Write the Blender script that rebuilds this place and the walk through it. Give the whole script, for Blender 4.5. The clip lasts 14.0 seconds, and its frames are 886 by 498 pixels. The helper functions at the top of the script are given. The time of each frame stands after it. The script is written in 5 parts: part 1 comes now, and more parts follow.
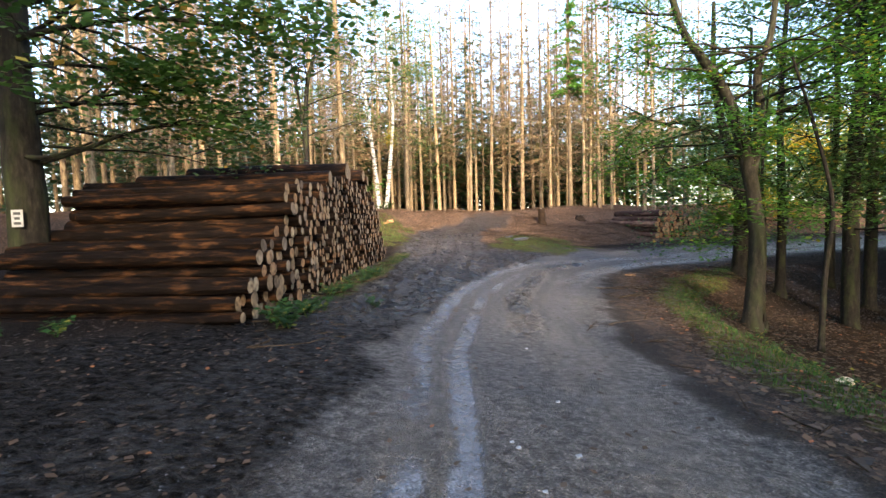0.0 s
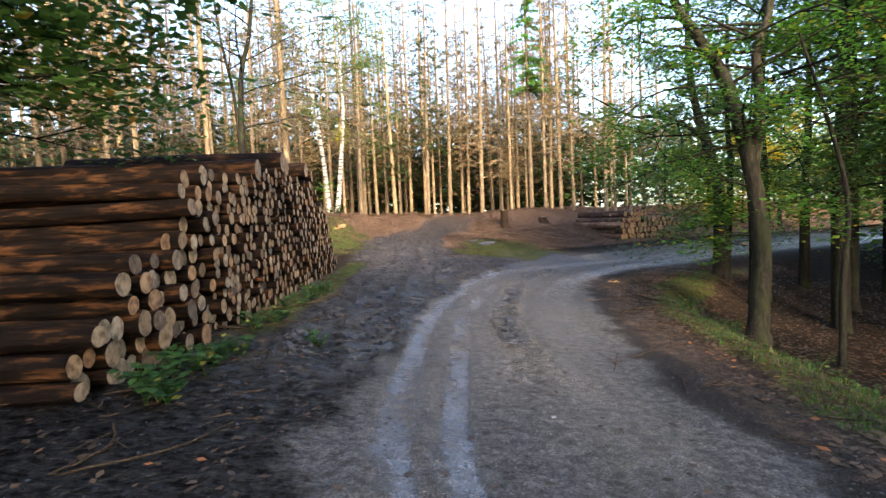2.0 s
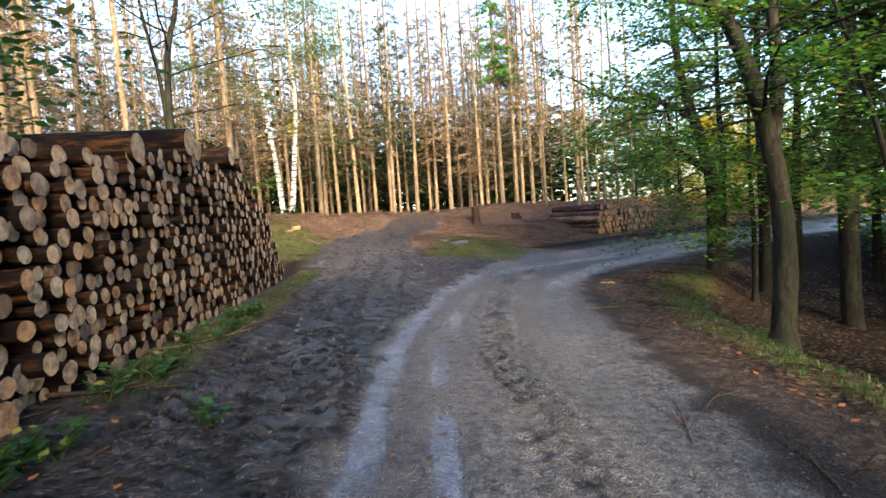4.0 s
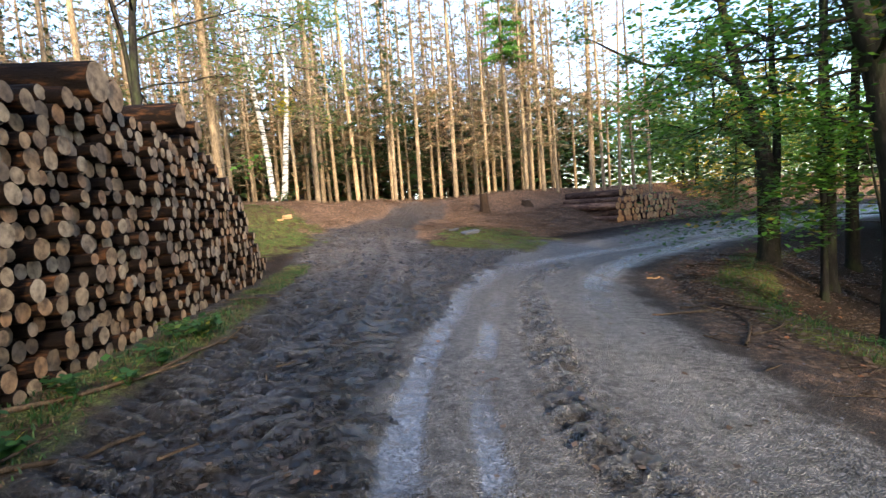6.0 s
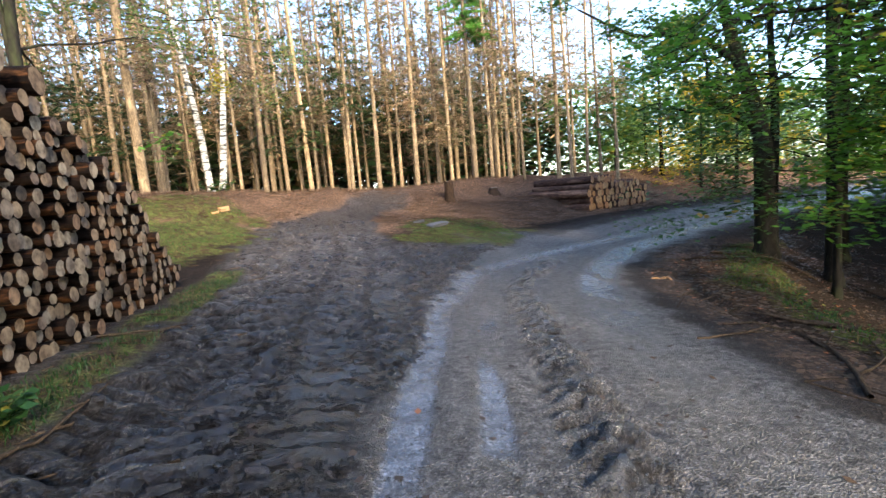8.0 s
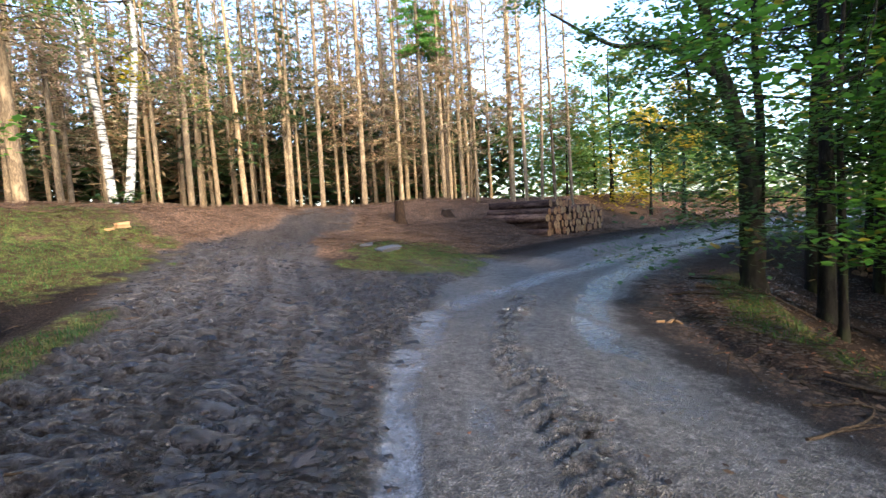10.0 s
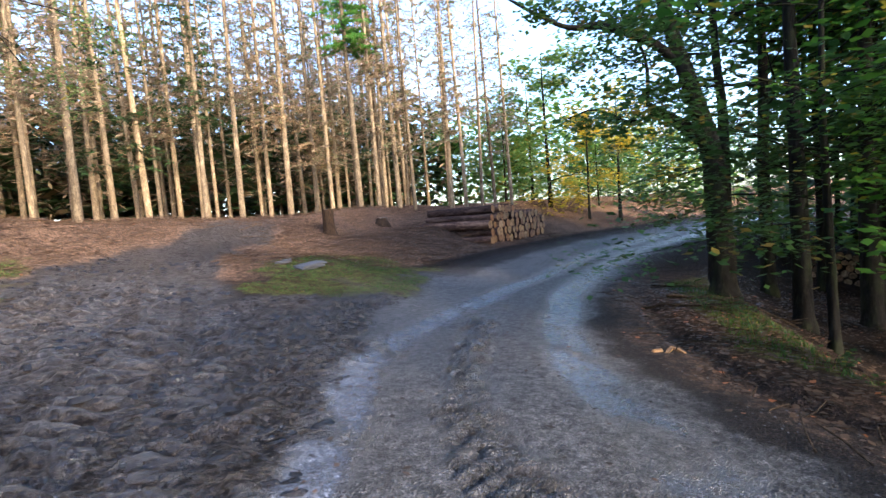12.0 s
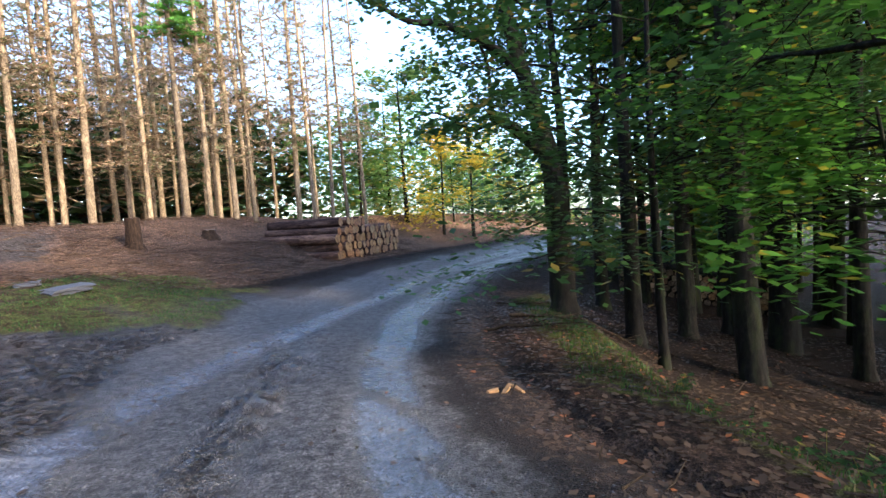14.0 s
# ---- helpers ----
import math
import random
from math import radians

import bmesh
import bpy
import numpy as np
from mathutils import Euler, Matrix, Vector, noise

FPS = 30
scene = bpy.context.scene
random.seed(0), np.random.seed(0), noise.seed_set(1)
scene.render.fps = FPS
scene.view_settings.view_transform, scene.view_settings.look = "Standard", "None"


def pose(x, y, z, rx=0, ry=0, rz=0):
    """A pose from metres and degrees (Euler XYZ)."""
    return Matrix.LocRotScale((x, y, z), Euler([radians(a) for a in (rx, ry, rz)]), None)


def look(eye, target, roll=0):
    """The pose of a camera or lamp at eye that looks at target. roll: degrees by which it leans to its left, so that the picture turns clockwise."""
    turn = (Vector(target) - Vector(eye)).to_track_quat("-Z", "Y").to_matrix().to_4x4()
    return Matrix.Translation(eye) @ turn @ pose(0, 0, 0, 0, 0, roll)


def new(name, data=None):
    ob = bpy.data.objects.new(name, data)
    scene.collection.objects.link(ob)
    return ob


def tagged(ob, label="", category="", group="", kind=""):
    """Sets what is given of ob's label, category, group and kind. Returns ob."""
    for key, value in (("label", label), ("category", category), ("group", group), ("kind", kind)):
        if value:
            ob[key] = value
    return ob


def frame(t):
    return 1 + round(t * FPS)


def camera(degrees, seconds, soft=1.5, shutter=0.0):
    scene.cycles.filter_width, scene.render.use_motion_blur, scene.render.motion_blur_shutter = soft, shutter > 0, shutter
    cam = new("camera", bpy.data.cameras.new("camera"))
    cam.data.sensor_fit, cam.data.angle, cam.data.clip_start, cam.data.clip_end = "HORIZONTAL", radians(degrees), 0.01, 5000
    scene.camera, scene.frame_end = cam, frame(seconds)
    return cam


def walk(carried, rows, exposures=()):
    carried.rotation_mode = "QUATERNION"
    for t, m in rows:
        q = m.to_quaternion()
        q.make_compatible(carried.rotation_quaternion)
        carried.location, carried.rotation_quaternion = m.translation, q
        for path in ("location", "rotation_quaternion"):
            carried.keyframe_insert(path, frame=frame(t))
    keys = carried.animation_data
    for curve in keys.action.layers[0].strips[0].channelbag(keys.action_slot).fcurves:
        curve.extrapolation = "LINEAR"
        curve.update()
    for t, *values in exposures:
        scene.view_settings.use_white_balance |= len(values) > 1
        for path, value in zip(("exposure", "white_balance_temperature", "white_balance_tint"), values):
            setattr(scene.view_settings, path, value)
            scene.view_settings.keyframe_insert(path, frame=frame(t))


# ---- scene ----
cam = camera(85.8, 14.0)
EXPO = 2.88
METRES, EYE, TILT, LEAN, TURN = 15.5, 1.5, 0.0, 0.0, 0.0
ROWS = [
    (0.0, 0.0, 0.0, 0.0, -0.12, -4.0, 1.7),
    (0.5, -0.0008, 0.0388, -0.0006, -1.32, -3.88, 2.18),
    (1.0, -0.0073, 0.0782, -0.0028, -1.6, -3.53, 2.09),
    (1.5, -0.0087, 0.1172, -0.0027, -3.53, -4.1, 2.52),
    (2.0, -0.0127, 0.1554, -0.0036, -5.62, -3.67, 2.48),
    (2.5, -0.0163, 0.1951, -0.0062, -6.09, -4.09, 2.74),
    (3.0, -0.0101, 0.2337, -0.0074, -7.53, -3.82, 3.09),
    (5.5, 0.0042, 0.4147, -0.0147, -10.53, -4.55, 4.53),
    (6.0, 0.004, 0.4544, -0.0181, -9.54, -5.1, 4.4),
    (6.5, 0.0085, 0.4916, -0.0188, -9.95, -5.8, 4.6),
    (7.0, 0.005, 0.5278, -0.0205, -10.16, -6.75, 4.51),
    (7.5, 0.0101, 0.5624, -0.018, -11.78, -7.19, 4.79),
    (8.0, 0.0179, 0.5951, -0.0172, -14.44, -6.82, 4.79),
    (8.5, 0.023, 0.6293, -0.0175, -16.94, -5.61, 4.25),
    (11.0, 0.0658, 0.8092, -0.0232, -23.23, -4.3, 4.11),
    (11.5, 0.0809, 0.8394, -0.0238, -25.24, -3.94, 4.78),
    (12.0, 0.0989, 0.8684, -0.0262, -28.42, -4.01, 4.66),
    (12.5, 0.1246, 0.886, -0.0282, -34.52, -4.49, 5.08),
    (13.0, 0.1476, 0.9013, -0.0317, -40.13, -4.08, 4.64),
    (13.5, 0.1662, 0.9171, -0.0332, -43.95, -3.61, 3.69),
    (14.0, 0.1936, 0.9263, -0.0368, -44.75, -3.27, 3.63),
]
walk(cam, [(t, pose(0, 0, EYE, TILT, LEAN, TURN) @ pose(METRES * x, METRES * y, METRES * z, 90 + pitch, roll, yaw)) for t, x, y, z, yaw, pitch, roll in ROWS],
     [(0.0, EXPO + 0.08, 6700, 13), (3.0, EXPO, 6550, 13), (8.0, EXPO, 6050, 11), (11.5, EXPO - 0.05, 5800, 14), (13.0, EXPO + 0.08, 5650, 15), (14.0, EXPO + 0.12, 5650, 15)])


# ---- sky, sun ----
SUN_EL, SUN_AZ = 26.0, 168.0      # degrees above the horizon; compass turn from north (+y), clockwise
world = bpy.data.worlds.new("sky")
world.use_nodes = True
scene.world = world
wn = world.node_tree.nodes
sky = wn.new("ShaderNodeTexSky")
sky.sky_type, sky.sun_disc = "NISHITA", False
sky.sun_elevation, sky.sun_rotation = radians(SUN_EL), radians(SUN_AZ)
sky.air_density, sky.dust_density, sky.ozone_density = 1.0, 1.2, 1.6
world.node_tree.links.new(sky.outputs["Color"], wn["Background"].inputs["Color"])
wn["Background"].inputs["Strength"].default_value = 0.125
sun_data = bpy.data.lights.new("sun", "SUN")
sun_data.energy, sun_data.angle, sun_data.color = 2.1, radians(6.0), (1.0, 0.82, 0.56)
sun = new("sun", sun_data)
az, el = radians(SUN_AZ), radians(SUN_EL)
sun_way = Vector((math.sin(az) * math.cos(el), math.cos(az) * math.cos(el), math.sin(el)))
sun.matrix_world = look(sun_way * 60, (0, 0, 0))

# ---- small tools ----
rng = np.random.default_rng(7)
LATTICE = np.random.default_rng(3).random((256, 256))


def smooth(v, a, b):
    u = np.clip((np.asarray(v, float) - a) / (b - a), 0, 1)
    return u * u * (3 - 2 * u)


def vnoise(x, y, size, shift=0):
    """Smooth noise from 0 to 1 with features of that size in metres."""
    x, y = np.asarray(x, float) / size + shift * 17.3 + 500, np.asarray(y, float) / size + shift * 9.1 + 500
    i, j = np.floor(x).astype(int), np.floor(y).astype(int)
    u, v = x - i, y - j
    u, v = u * u * (3 - 2 * u), v * v * (3 - 2 * v)
    a, b = LATTICE[i % 256, j % 256], LATTICE[(i + 1) % 256, j % 256]
    c, d = LATTICE[i % 256, (j + 1) % 256], LATTICE[(i + 1) % 256, (j + 1) % 256]
    return (a * (1 - u) + b * u) * (1 - v) + (c * (1 - u) + d * u) * v


class Geo:
    """Vertices and faces gathered for one mesh, each face with the number of its material."""

    def __init__(self):
        self.v, self.f, self.m, self.n = [], [], [], 0

    def add(self, verts, faces, mat=0):
        verts, faces = np.asarray(verts, float).reshape(-1, 3), np.asarray(faces, int)
        self.v.append(verts)
        self.f.extend((faces + self.n).tolist())
        self.m.extend([mat] * len(faces))
        self.n += len(verts)

    def mesh(self, name, mats, smoothed=True):
        me = bpy.data.meshes.new(name)
        me.from_pydata(np.concatenate(self.v).tolist(), [], self.f)
        for mat in mats:
            me.materials.append(mat)
        me.polygons.foreach_set("material_index", np.array(self.m, np.int32))
        me.polygons.foreach_set("use_smooth", np.full(len(self.f), smoothed))
        me.update()
        return me


def tube(geo, points, radii, sides=8, mat=0, cap=False, rough=0.0):
    """A bent, tapering tube along points."""
    p = np.asarray(points, float)
    n = len(p)
    r = np.interp(np.linspace(0, 1, n), np.linspace(0, 1, len(radii)), radii)
    t = np.gradient(p, axis=0)
    t /= np.linalg.norm(t, axis=1)[:, None] + 1e-9
    ref = np.array([1.0, 0, 0]) if abs(t[0][0]) < 0.8 else np.array([0, 1.0, 0])
    a = np.cross(t, ref)
    a /= np.linalg.norm(a, axis=1)[:, None] + 1e-9
    b = np.cross(t, a)
    w = np.linspace(0, 2 * np.pi, sides, endpoint=False)
    rr = r[:, None] * (1 + rough * (rng.random((n, sides)) - 0.5))
    v = p[:, None] + (np.cos(w)[None, :, None] * a[:, None] + np.sin(w)[None, :, None] * b[:, None]) * rr[..., None]
    k = np.arange(sides)
    f = []
    for i in range(n - 1):
        f.append(np.stack([i * sides + k, i * sides + (k + 1) % sides, (i + 1) * sides + (k + 1) % sides, (i + 1) * sides + k], 1))
    geo.add(v.reshape(-1, 3), np.concatenate(f), mat)
    if cap:
        geo.f.append((geo.n - sides + k).tolist())
        geo.m.append(mat)


def curve_through(points, steps=6):
    """A smooth curve through the points (Catmull-Rom)."""
    p = np.asarray(points, float)
    q = np.vstack([2 * p[0] - p[1], p, 2 * p[-1] - p[-2]])
    out = []
    for i in range(len(p) - 1):
        a, b, c, d = q[i:i + 4]
        for u in np.linspace(0, 1, steps, endpoint=False):
            out.append(0.5 * (2 * b + (c - a) * u + (2 * a - 5 * b + 4 * c - d) * u * u + (3 * b - a - 3 * c + d) * u ** 3))
    out.append(p[-1])
    return np.array(out)


def leaves(geo, centres, size, flat=0.5, mat=0, long=1.5):
    """Small pointed leaves at the centres, each turned at random; flat: how level they lie."""
    c = np.asarray(centres, float)
    n = len(c)
    if not n:
        return
    s = size * (0.6 + 0.8 * rng.random(n))[:, None]
    w = rng.random(n) * 2 * np.pi
    d = np.stack([np.cos(w), np.sin(w), (rng.random(n) - 0.6) * (1.4 - flat)], 1)
    d /= np.linalg.norm(d, axis=1)[:, None]
    up = np.stack([(rng.random(n) - 0.5) * 2 * (1 - flat), (rng.random(n) - 0.5) * 2 * (1 - flat), np.ones(n)], 1)
    side = np.cross(d, up)
    side /= np.linalg.norm(side, axis=1)[:, None] + 1e-9
    v = np.stack([c - d * s * long / 2, c + side * s * 0.5 - d * s * 0.1, c + d * s * long / 2, c - side * s * 0.5 - d * s * 0.1], 1)
    k = np.arange(n)[:, None] * 4
    geo.add(v.reshape(-1, 3), k + np.arange(4)[None], mat)


def part(name, geo, mats, parent=None, label="", smoothed=True):
    """One mesh object, under a thing where a parent is given."""
    me = geo if isinstance(geo, bpy.types.Mesh) else geo.mesh(name, mats if isinstance(mats, (list, tuple)) else [mats], smoothed)
    ob = new(name, me)
    if parent is not None:
        ob.parent = parent
    if label:
        ob["label"] = label
    return ob


def thing(name, m, label, category, group="", kind=""):
    ob = new(name)
    ob.empty_display_size = 0.2
    ob.matrix_world = m
    return tagged(ob, label, category, group, kind)


# ---- materials ----
def material(name):
    mat = bpy.data.materials.new(name)
    mat.use_nodes = True
    return mat, mat.node_tree.nodes, mat.node_tree.links, mat.node_tree.nodes["Principled BSDF"]


def ramp(nodes, stops):
    r = nodes.new("ShaderNodeValToRGB")
    e = r.color_ramp.elements
    e[0].position, e[0].color = stops[0][0], (*stops[0][1], 1)
    e[1].position, e[1].color = stops[-1][0], (*stops[-1][1], 1)
    for p, c in stops[1:-1]:
        e.new(p).color = (*c, 1)
    return r


def noise_node(nodes, links, vec, scale, detail=6, rough=0.6):
    n = nodes.new("ShaderNodeTexNoise")
    n.inputs["Scale"].default_value, n.inputs["Detail"].default_value, n.inputs["Roughness"].default_value = scale, detail, rough
    links.new(vec, n.inputs["Vector"])
    return n


def shifted(nodes, links, stretch=(1, 1, 1)):
    """Object coordinates, moved by the object's own random number, so that copies differ."""
    co, info = nodes.new("ShaderNodeTexCoord"), nodes.new("ShaderNodeObjectInfo")
    mul = nodes.new("ShaderNodeVectorMath")
    mul.operation = "MULTIPLY_ADD"
    mul.inputs[1].default_value = stretch
    spread = nodes.new("ShaderNodeVectorMath")
    spread.operation = "SCALE"
    spread.inputs[0].default_value = (37.0, 23.0, 51.0)
    links.new(info.outputs["Random"], spread.inputs["Scale"])
    links.new(co.outputs["Object"], mul.inputs[0])
    links.new(spread.outputs[0], mul.inputs[2])
    return mul.outputs[0], info.outputs["Random"]


def mix(nodes, links, fac, a, b, kind="MIX"):
    m = nodes.new("ShaderNodeMix")
    m.data_type, m.blend_type = "RGBA", kind
    for sock, val in ((m.inputs["Factor"], fac), (m.inputs["A"], a), (m.inputs["B"], b)):
        if isinstance(val, (int, float)):
            sock.default_value = val
        elif isinstance(val, tuple):
            sock.default_value = (*val, 1)
        else:
            links.new(val, sock)
    return m.outputs["Result"]


def bump(nodes, links, height, bsdf, strength, distance):
    b = nodes.new("ShaderNodeBump")
    b.inputs["Strength"].default_value, b.inputs["Distance"].default_value = strength, distance
    links.new(height, b.inputs["Height"])
    links.new(b.outputs["Normal"], bsdf.inputs["Normal"])


def bark_material(name, dark, mid, light, scale=9.0, stretch=(1, 1, 0.25), rough=0.9, moss=0.0, wear=(0.62, 0.8), relief=0.03, sheen=0.12):
    mat, nodes, links, bsdf = material(name)
    vec, rnd = shifted(nodes, links, stretch)
    fine, big = noise_node(nodes, links, vec, scale * 2.2, 8, 0.7), noise_node(nodes, links, vec, scale * 0.5, 8, 0.68)
    col = ramp(nodes, [(0.3, dark), (0.52, mid), (0.75, light)])
    links.new(fine.outputs["Fac"], col.inputs["Fac"])
    patch = ramp(nodes, [(wear[0], (0, 0, 0)), (wear[1], (1, 1, 1))])
    links.new(big.outputs["Fac"], patch.inputs["Fac"])
    out = mix(nodes, links, patch.outputs["Color"], col.outputs["Color"], light)
    tone = ramp(nodes, [(0.0, (0.62, 0.62, 0.64)), (1.0, (1.25, 1.2, 1.12))])
    links.new(rnd, tone.inputs["Fac"])
    out = mix(nodes, links, 1.0, out, tone.outputs["Color"], "MULTIPLY")
    if moss:
        green = noise_node(nodes, links, vec, scale * 0.6, 5)
        gr = ramp(nodes, [(0.48, (0, 0, 0)), (0.7, (moss, moss, moss))])
        links.new(green.outputs["Fac"], gr.inputs["Fac"])
        # moss colour is darkened too, for trunks seen against the light
        out = mix(nodes, links, gr.outputs["Color"], out, (0.035, 0.043, 0.016))
    links.new(out, bsdf.inputs["Base Color"])
    bsdf.inputs["Roughness"].default_value = rough
    bsdf.inputs["Specular IOR Level"].default_value = sheen
    bump(nodes, links, fine.outputs["Fac"], bsdf, 1.0, relief)
    return mat


def leaf_material(name, dark, light, odd, odd_share=0.06, through_share=0.45):
    """Thin leaves: each its own tint, partly lit through."""
    mat, nodes, links, bsdf = material(name)
    geo = nodes.new("ShaderNodeNewGeometry")
    col = ramp(nodes, [(0.0, dark), (1.0 - odd_share - 0.04, light), (1.0 - odd_share, odd), (1.0, odd)])
    links.new(geo.outputs["Random Per Island"], col.inputs["Fac"])
    info = nodes.new("ShaderNodeObjectInfo")
    tone = ramp(nodes, [(0.0, (0.75, 0.8, 0.75)), (1.0, (1.2, 1.15, 1.0))])
    links.new(info.outputs["Random"], tone.inputs["Fac"])
    out = mix(nodes, links, 1.0, col.outputs["Color"], tone.outputs["Color"], "MULTIPLY")
    links.new(out, bsdf.inputs["Base Color"])
    bsdf.inputs["Roughness"].default_value = 0.5
    bsdf.inputs["Specular IOR Level"].default_value = 0.25
    thin = nodes.new("ShaderNodeBsdfTranslucent")
    links.new(out, thin.inputs["Color"])
    both = nodes.new("ShaderNodeMixShader")
    both.inputs[0].default_value = through_share
    links.new(bsdf.outputs[0], both.inputs[1])
    links.new(thin.outputs[0], both.inputs[2])
    links.new(both.outputs[0], nodes["Material Output"].inputs["Surface"])
    return mat


SPRUCE_BARK = bark_material("spruce_bark", (0.05, 0.038, 0.026), (0.18, 0.132, 0.082), (0.38, 0.29, 0.175), 7, (1.2, 1.2, 0.6), 0.92, 0.0, (0.5, 0.68))
# colour carries the light: paler bark for the lit beech, near-black for backlit trunks
LIT_MOSSY_BARK = bark_material("lit_mossy_bark", (0.012, 0.0105, 0.008), (0.036, 0.031, 0.023), (0.085, 0.074, 0.054), 6, (1, 1, 0.3), 0.9, 0.7)
DARK_BARK = bark_material("shaded_bark", (0.005, 0.0045, 0.004), (0.015, 0.013, 0.011), (0.04, 0.035, 0.027), 6, (1, 1, 0.3), 0.9, 0.7)
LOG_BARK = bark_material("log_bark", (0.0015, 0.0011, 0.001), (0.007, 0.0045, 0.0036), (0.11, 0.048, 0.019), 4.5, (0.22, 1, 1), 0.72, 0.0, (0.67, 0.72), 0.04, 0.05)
TWIG = bark_material("dead_twig", (0.02, 0.014, 0.009), (0.06, 0.042, 0.028), (0.14, 0.1, 0.065), 12)
STUMP_BARK = bark_material("stump_bark", (0.015, 0.009, 0.006), (0.05, 0.03, 0.018), (0.13, 0.08, 0.045), 8)


def birch_material():
    mat, nodes, links, bsdf = material("birch_bark")
    vec, rnd = shifted(nodes, links, (1, 1, 5.0))
    n = noise_node(nodes, links, vec, 2.2, 5, 0.6)
    fine = noise_node(nodes, links, vec, 14, 6)
    col = ramp(nodes, [(0.43, (0.02, 0.019, 0.017)), (0.5, (0.36, 0.345, 0.31)), (0.8, (0.56, 0.545, 0.51))])
    links.new(n.outputs["Fac"], col.inputs["Fac"])
    links.new(mix(nodes, links, 0.25, col.outputs["Color"], fine.outputs["Color"], "MULTIPLY"), bsdf.inputs["Base Color"])
    bsdf.inputs["Roughness"].default_value = 0.7
    bump(nodes, links, n.outputs["Fac"], bsdf, 0.5, 0.02)
    return mat


BIRCH_BARK = birch_material()


def cut_material(name, rings, fresh=False):
    """Sawn ends: pale wood with rings, weathered, each log with its own tint."""
    mat, nodes, links, bsdf = material(name)
    vec, rnd = shifted(nodes, links)
    co = nodes.new("ShaderNodeTexCoord")
    sep = nodes.new("ShaderNodeSeparateXYZ")
    links.new(co.outputs["Object"], sep.inputs[0])
    comb = nodes.new("ShaderNodeCombineXYZ")
    links.new(sep.outputs["Y"], comb.inputs["Y"])
    links.new(sep.outputs["Z"], comb.inputs["Z"])
    dist = nodes.new("ShaderNodeVectorMath")
    dist.operation = "LENGTH"
    links.new(comb.outputs[0], dist.inputs[0])
    wob = noise_node(nodes, links, vec, 9, 3)
    add = nodes.new("ShaderNodeMath")
    add.operation = "MULTIPLY_ADD"
    links.new(wob.outputs["Fac"], add.inputs[0])
    add.inputs[1].default_value = 0.03
    links.new(dist.outputs["Value"], add.inputs[2])
    ring = nodes.new("ShaderNodeMath")
    ring.operation = "SINE"
    sc = nodes.new("ShaderNodeMath")
    sc.operation = "MULTIPLY"
    sc.inputs[1].default_value = 420
    links.new(add.outputs[0], sc.inputs[0])
    links.new(sc.outputs[0], ring.inputs[0])
    isle, tot = nodes.new("ShaderNodeNewGeometry"), nodes.new("ShaderNodeMath")
    tot.operation = "ADD"
    links.new(isle.outputs["Random Per Island"], tot.inputs[0])
    links.new(rnd, tot.inputs[1])
    fr = nodes.new("ShaderNodeMath")
    fr.operation = "FRACT"
    links.new(tot.outputs[0], fr.inputs[0])
    rnd = fr.outputs[0]
    tint = ramp(nodes, [(0.0, (0.11, 0.078, 0.052)), (0.25, (0.28, 0.185, 0.1)), (0.5, (0.35, 0.275, 0.185)), (0.65, (0.2, 0.14, 0.095)), (0.82, (0.3, 0.16, 0.07)), (1.0, (0.34, 0.25, 0.15))])
    if fresh:
        for e, c in zip(tint.color_ramp.elements, ((0.38, 0.17, 0.06), (0.5, 0.27, 0.1), (0.52, 0.32, 0.14), (0.4, 0.2, 0.08), (0.42, 0.18, 0.06), (0.48, 0.28, 0.11))):
            e.color = (*c, 1)
    links.new(rnd, tint.inputs["Fac"])
    stain = noise_node(nodes, links, vec, 11, 5)
    st = ramp(nodes, [(0.36, (0.3, 0.26, 0.22)), (0.62, (1, 1, 1))])
    links.new(stain.outputs["Fac"], st.inputs["Fac"])
    out = mix(nodes, links, 1.0, tint.outputs["Color"], st.outputs["Color"], "MULTIPLY")
    ringc = ramp(nodes, [(0.0, (0.86, 0.82, 0.76) if rings else (1, 1, 1)), (1.0, (1, 1, 1))])
    links.new(ring.outputs[0], ringc.inputs["Fac"])
    out = mix(nodes, links, 1.0, out, ringc.outputs["Color"], "MULTIPLY")
    links.new(out, bsdf.inputs["Base Color"])
    bsdf.inputs["Roughness"].default_value = 0.85
    bump(nodes, links, stain.outputs["Fac"], bsdf, 0.4, 0.01)
    return mat


SAWN, SAWN_FAR = cut_material("sawn_end", True), cut_material("sawn_end_weathered", False)
FRESH_END = cut_material("sawn_end_fresh", True, True)
FRESH_BARK = bark_material("fresh_log_bark", (0.02, 0.012, 0.01), (0.075, 0.042, 0.032), (0.2, 0.12, 0.085), 7, (0.2, 1, 1), 0.85, 0.0, (0.52, 0.62), 0.03, 0.08)
BEECH_LEAF = leaf_material("beech_leaf", (0.04, 0.12, 0.016), (0.14, 0.31, 0.04), (0.36, 0.3, 0.03), 0.06, 0.55)
# oak leaf, also put on beeches to paint the wood's shade darker
OAK_SHADE_LEAF = leaf_material("oak_shade_leaf", (0.035, 0.085, 0.022), (0.09, 0.18, 0.045), (0.3, 0.2, 0.04), 0.03)
BIRCH_LEAF = leaf_material("birch_leaf", (0.10, 0.19, 0.05), (0.2, 0.3, 0.09), (0.45, 0.35, 0.05), 0.08)
YELLOW_LEAF = leaf_material("yellow_leaf", (0.42, 0.3, 0.02), (0.62, 0.48, 0.04), (0.25, 0.3, 0.05), 0.15, 0.55)
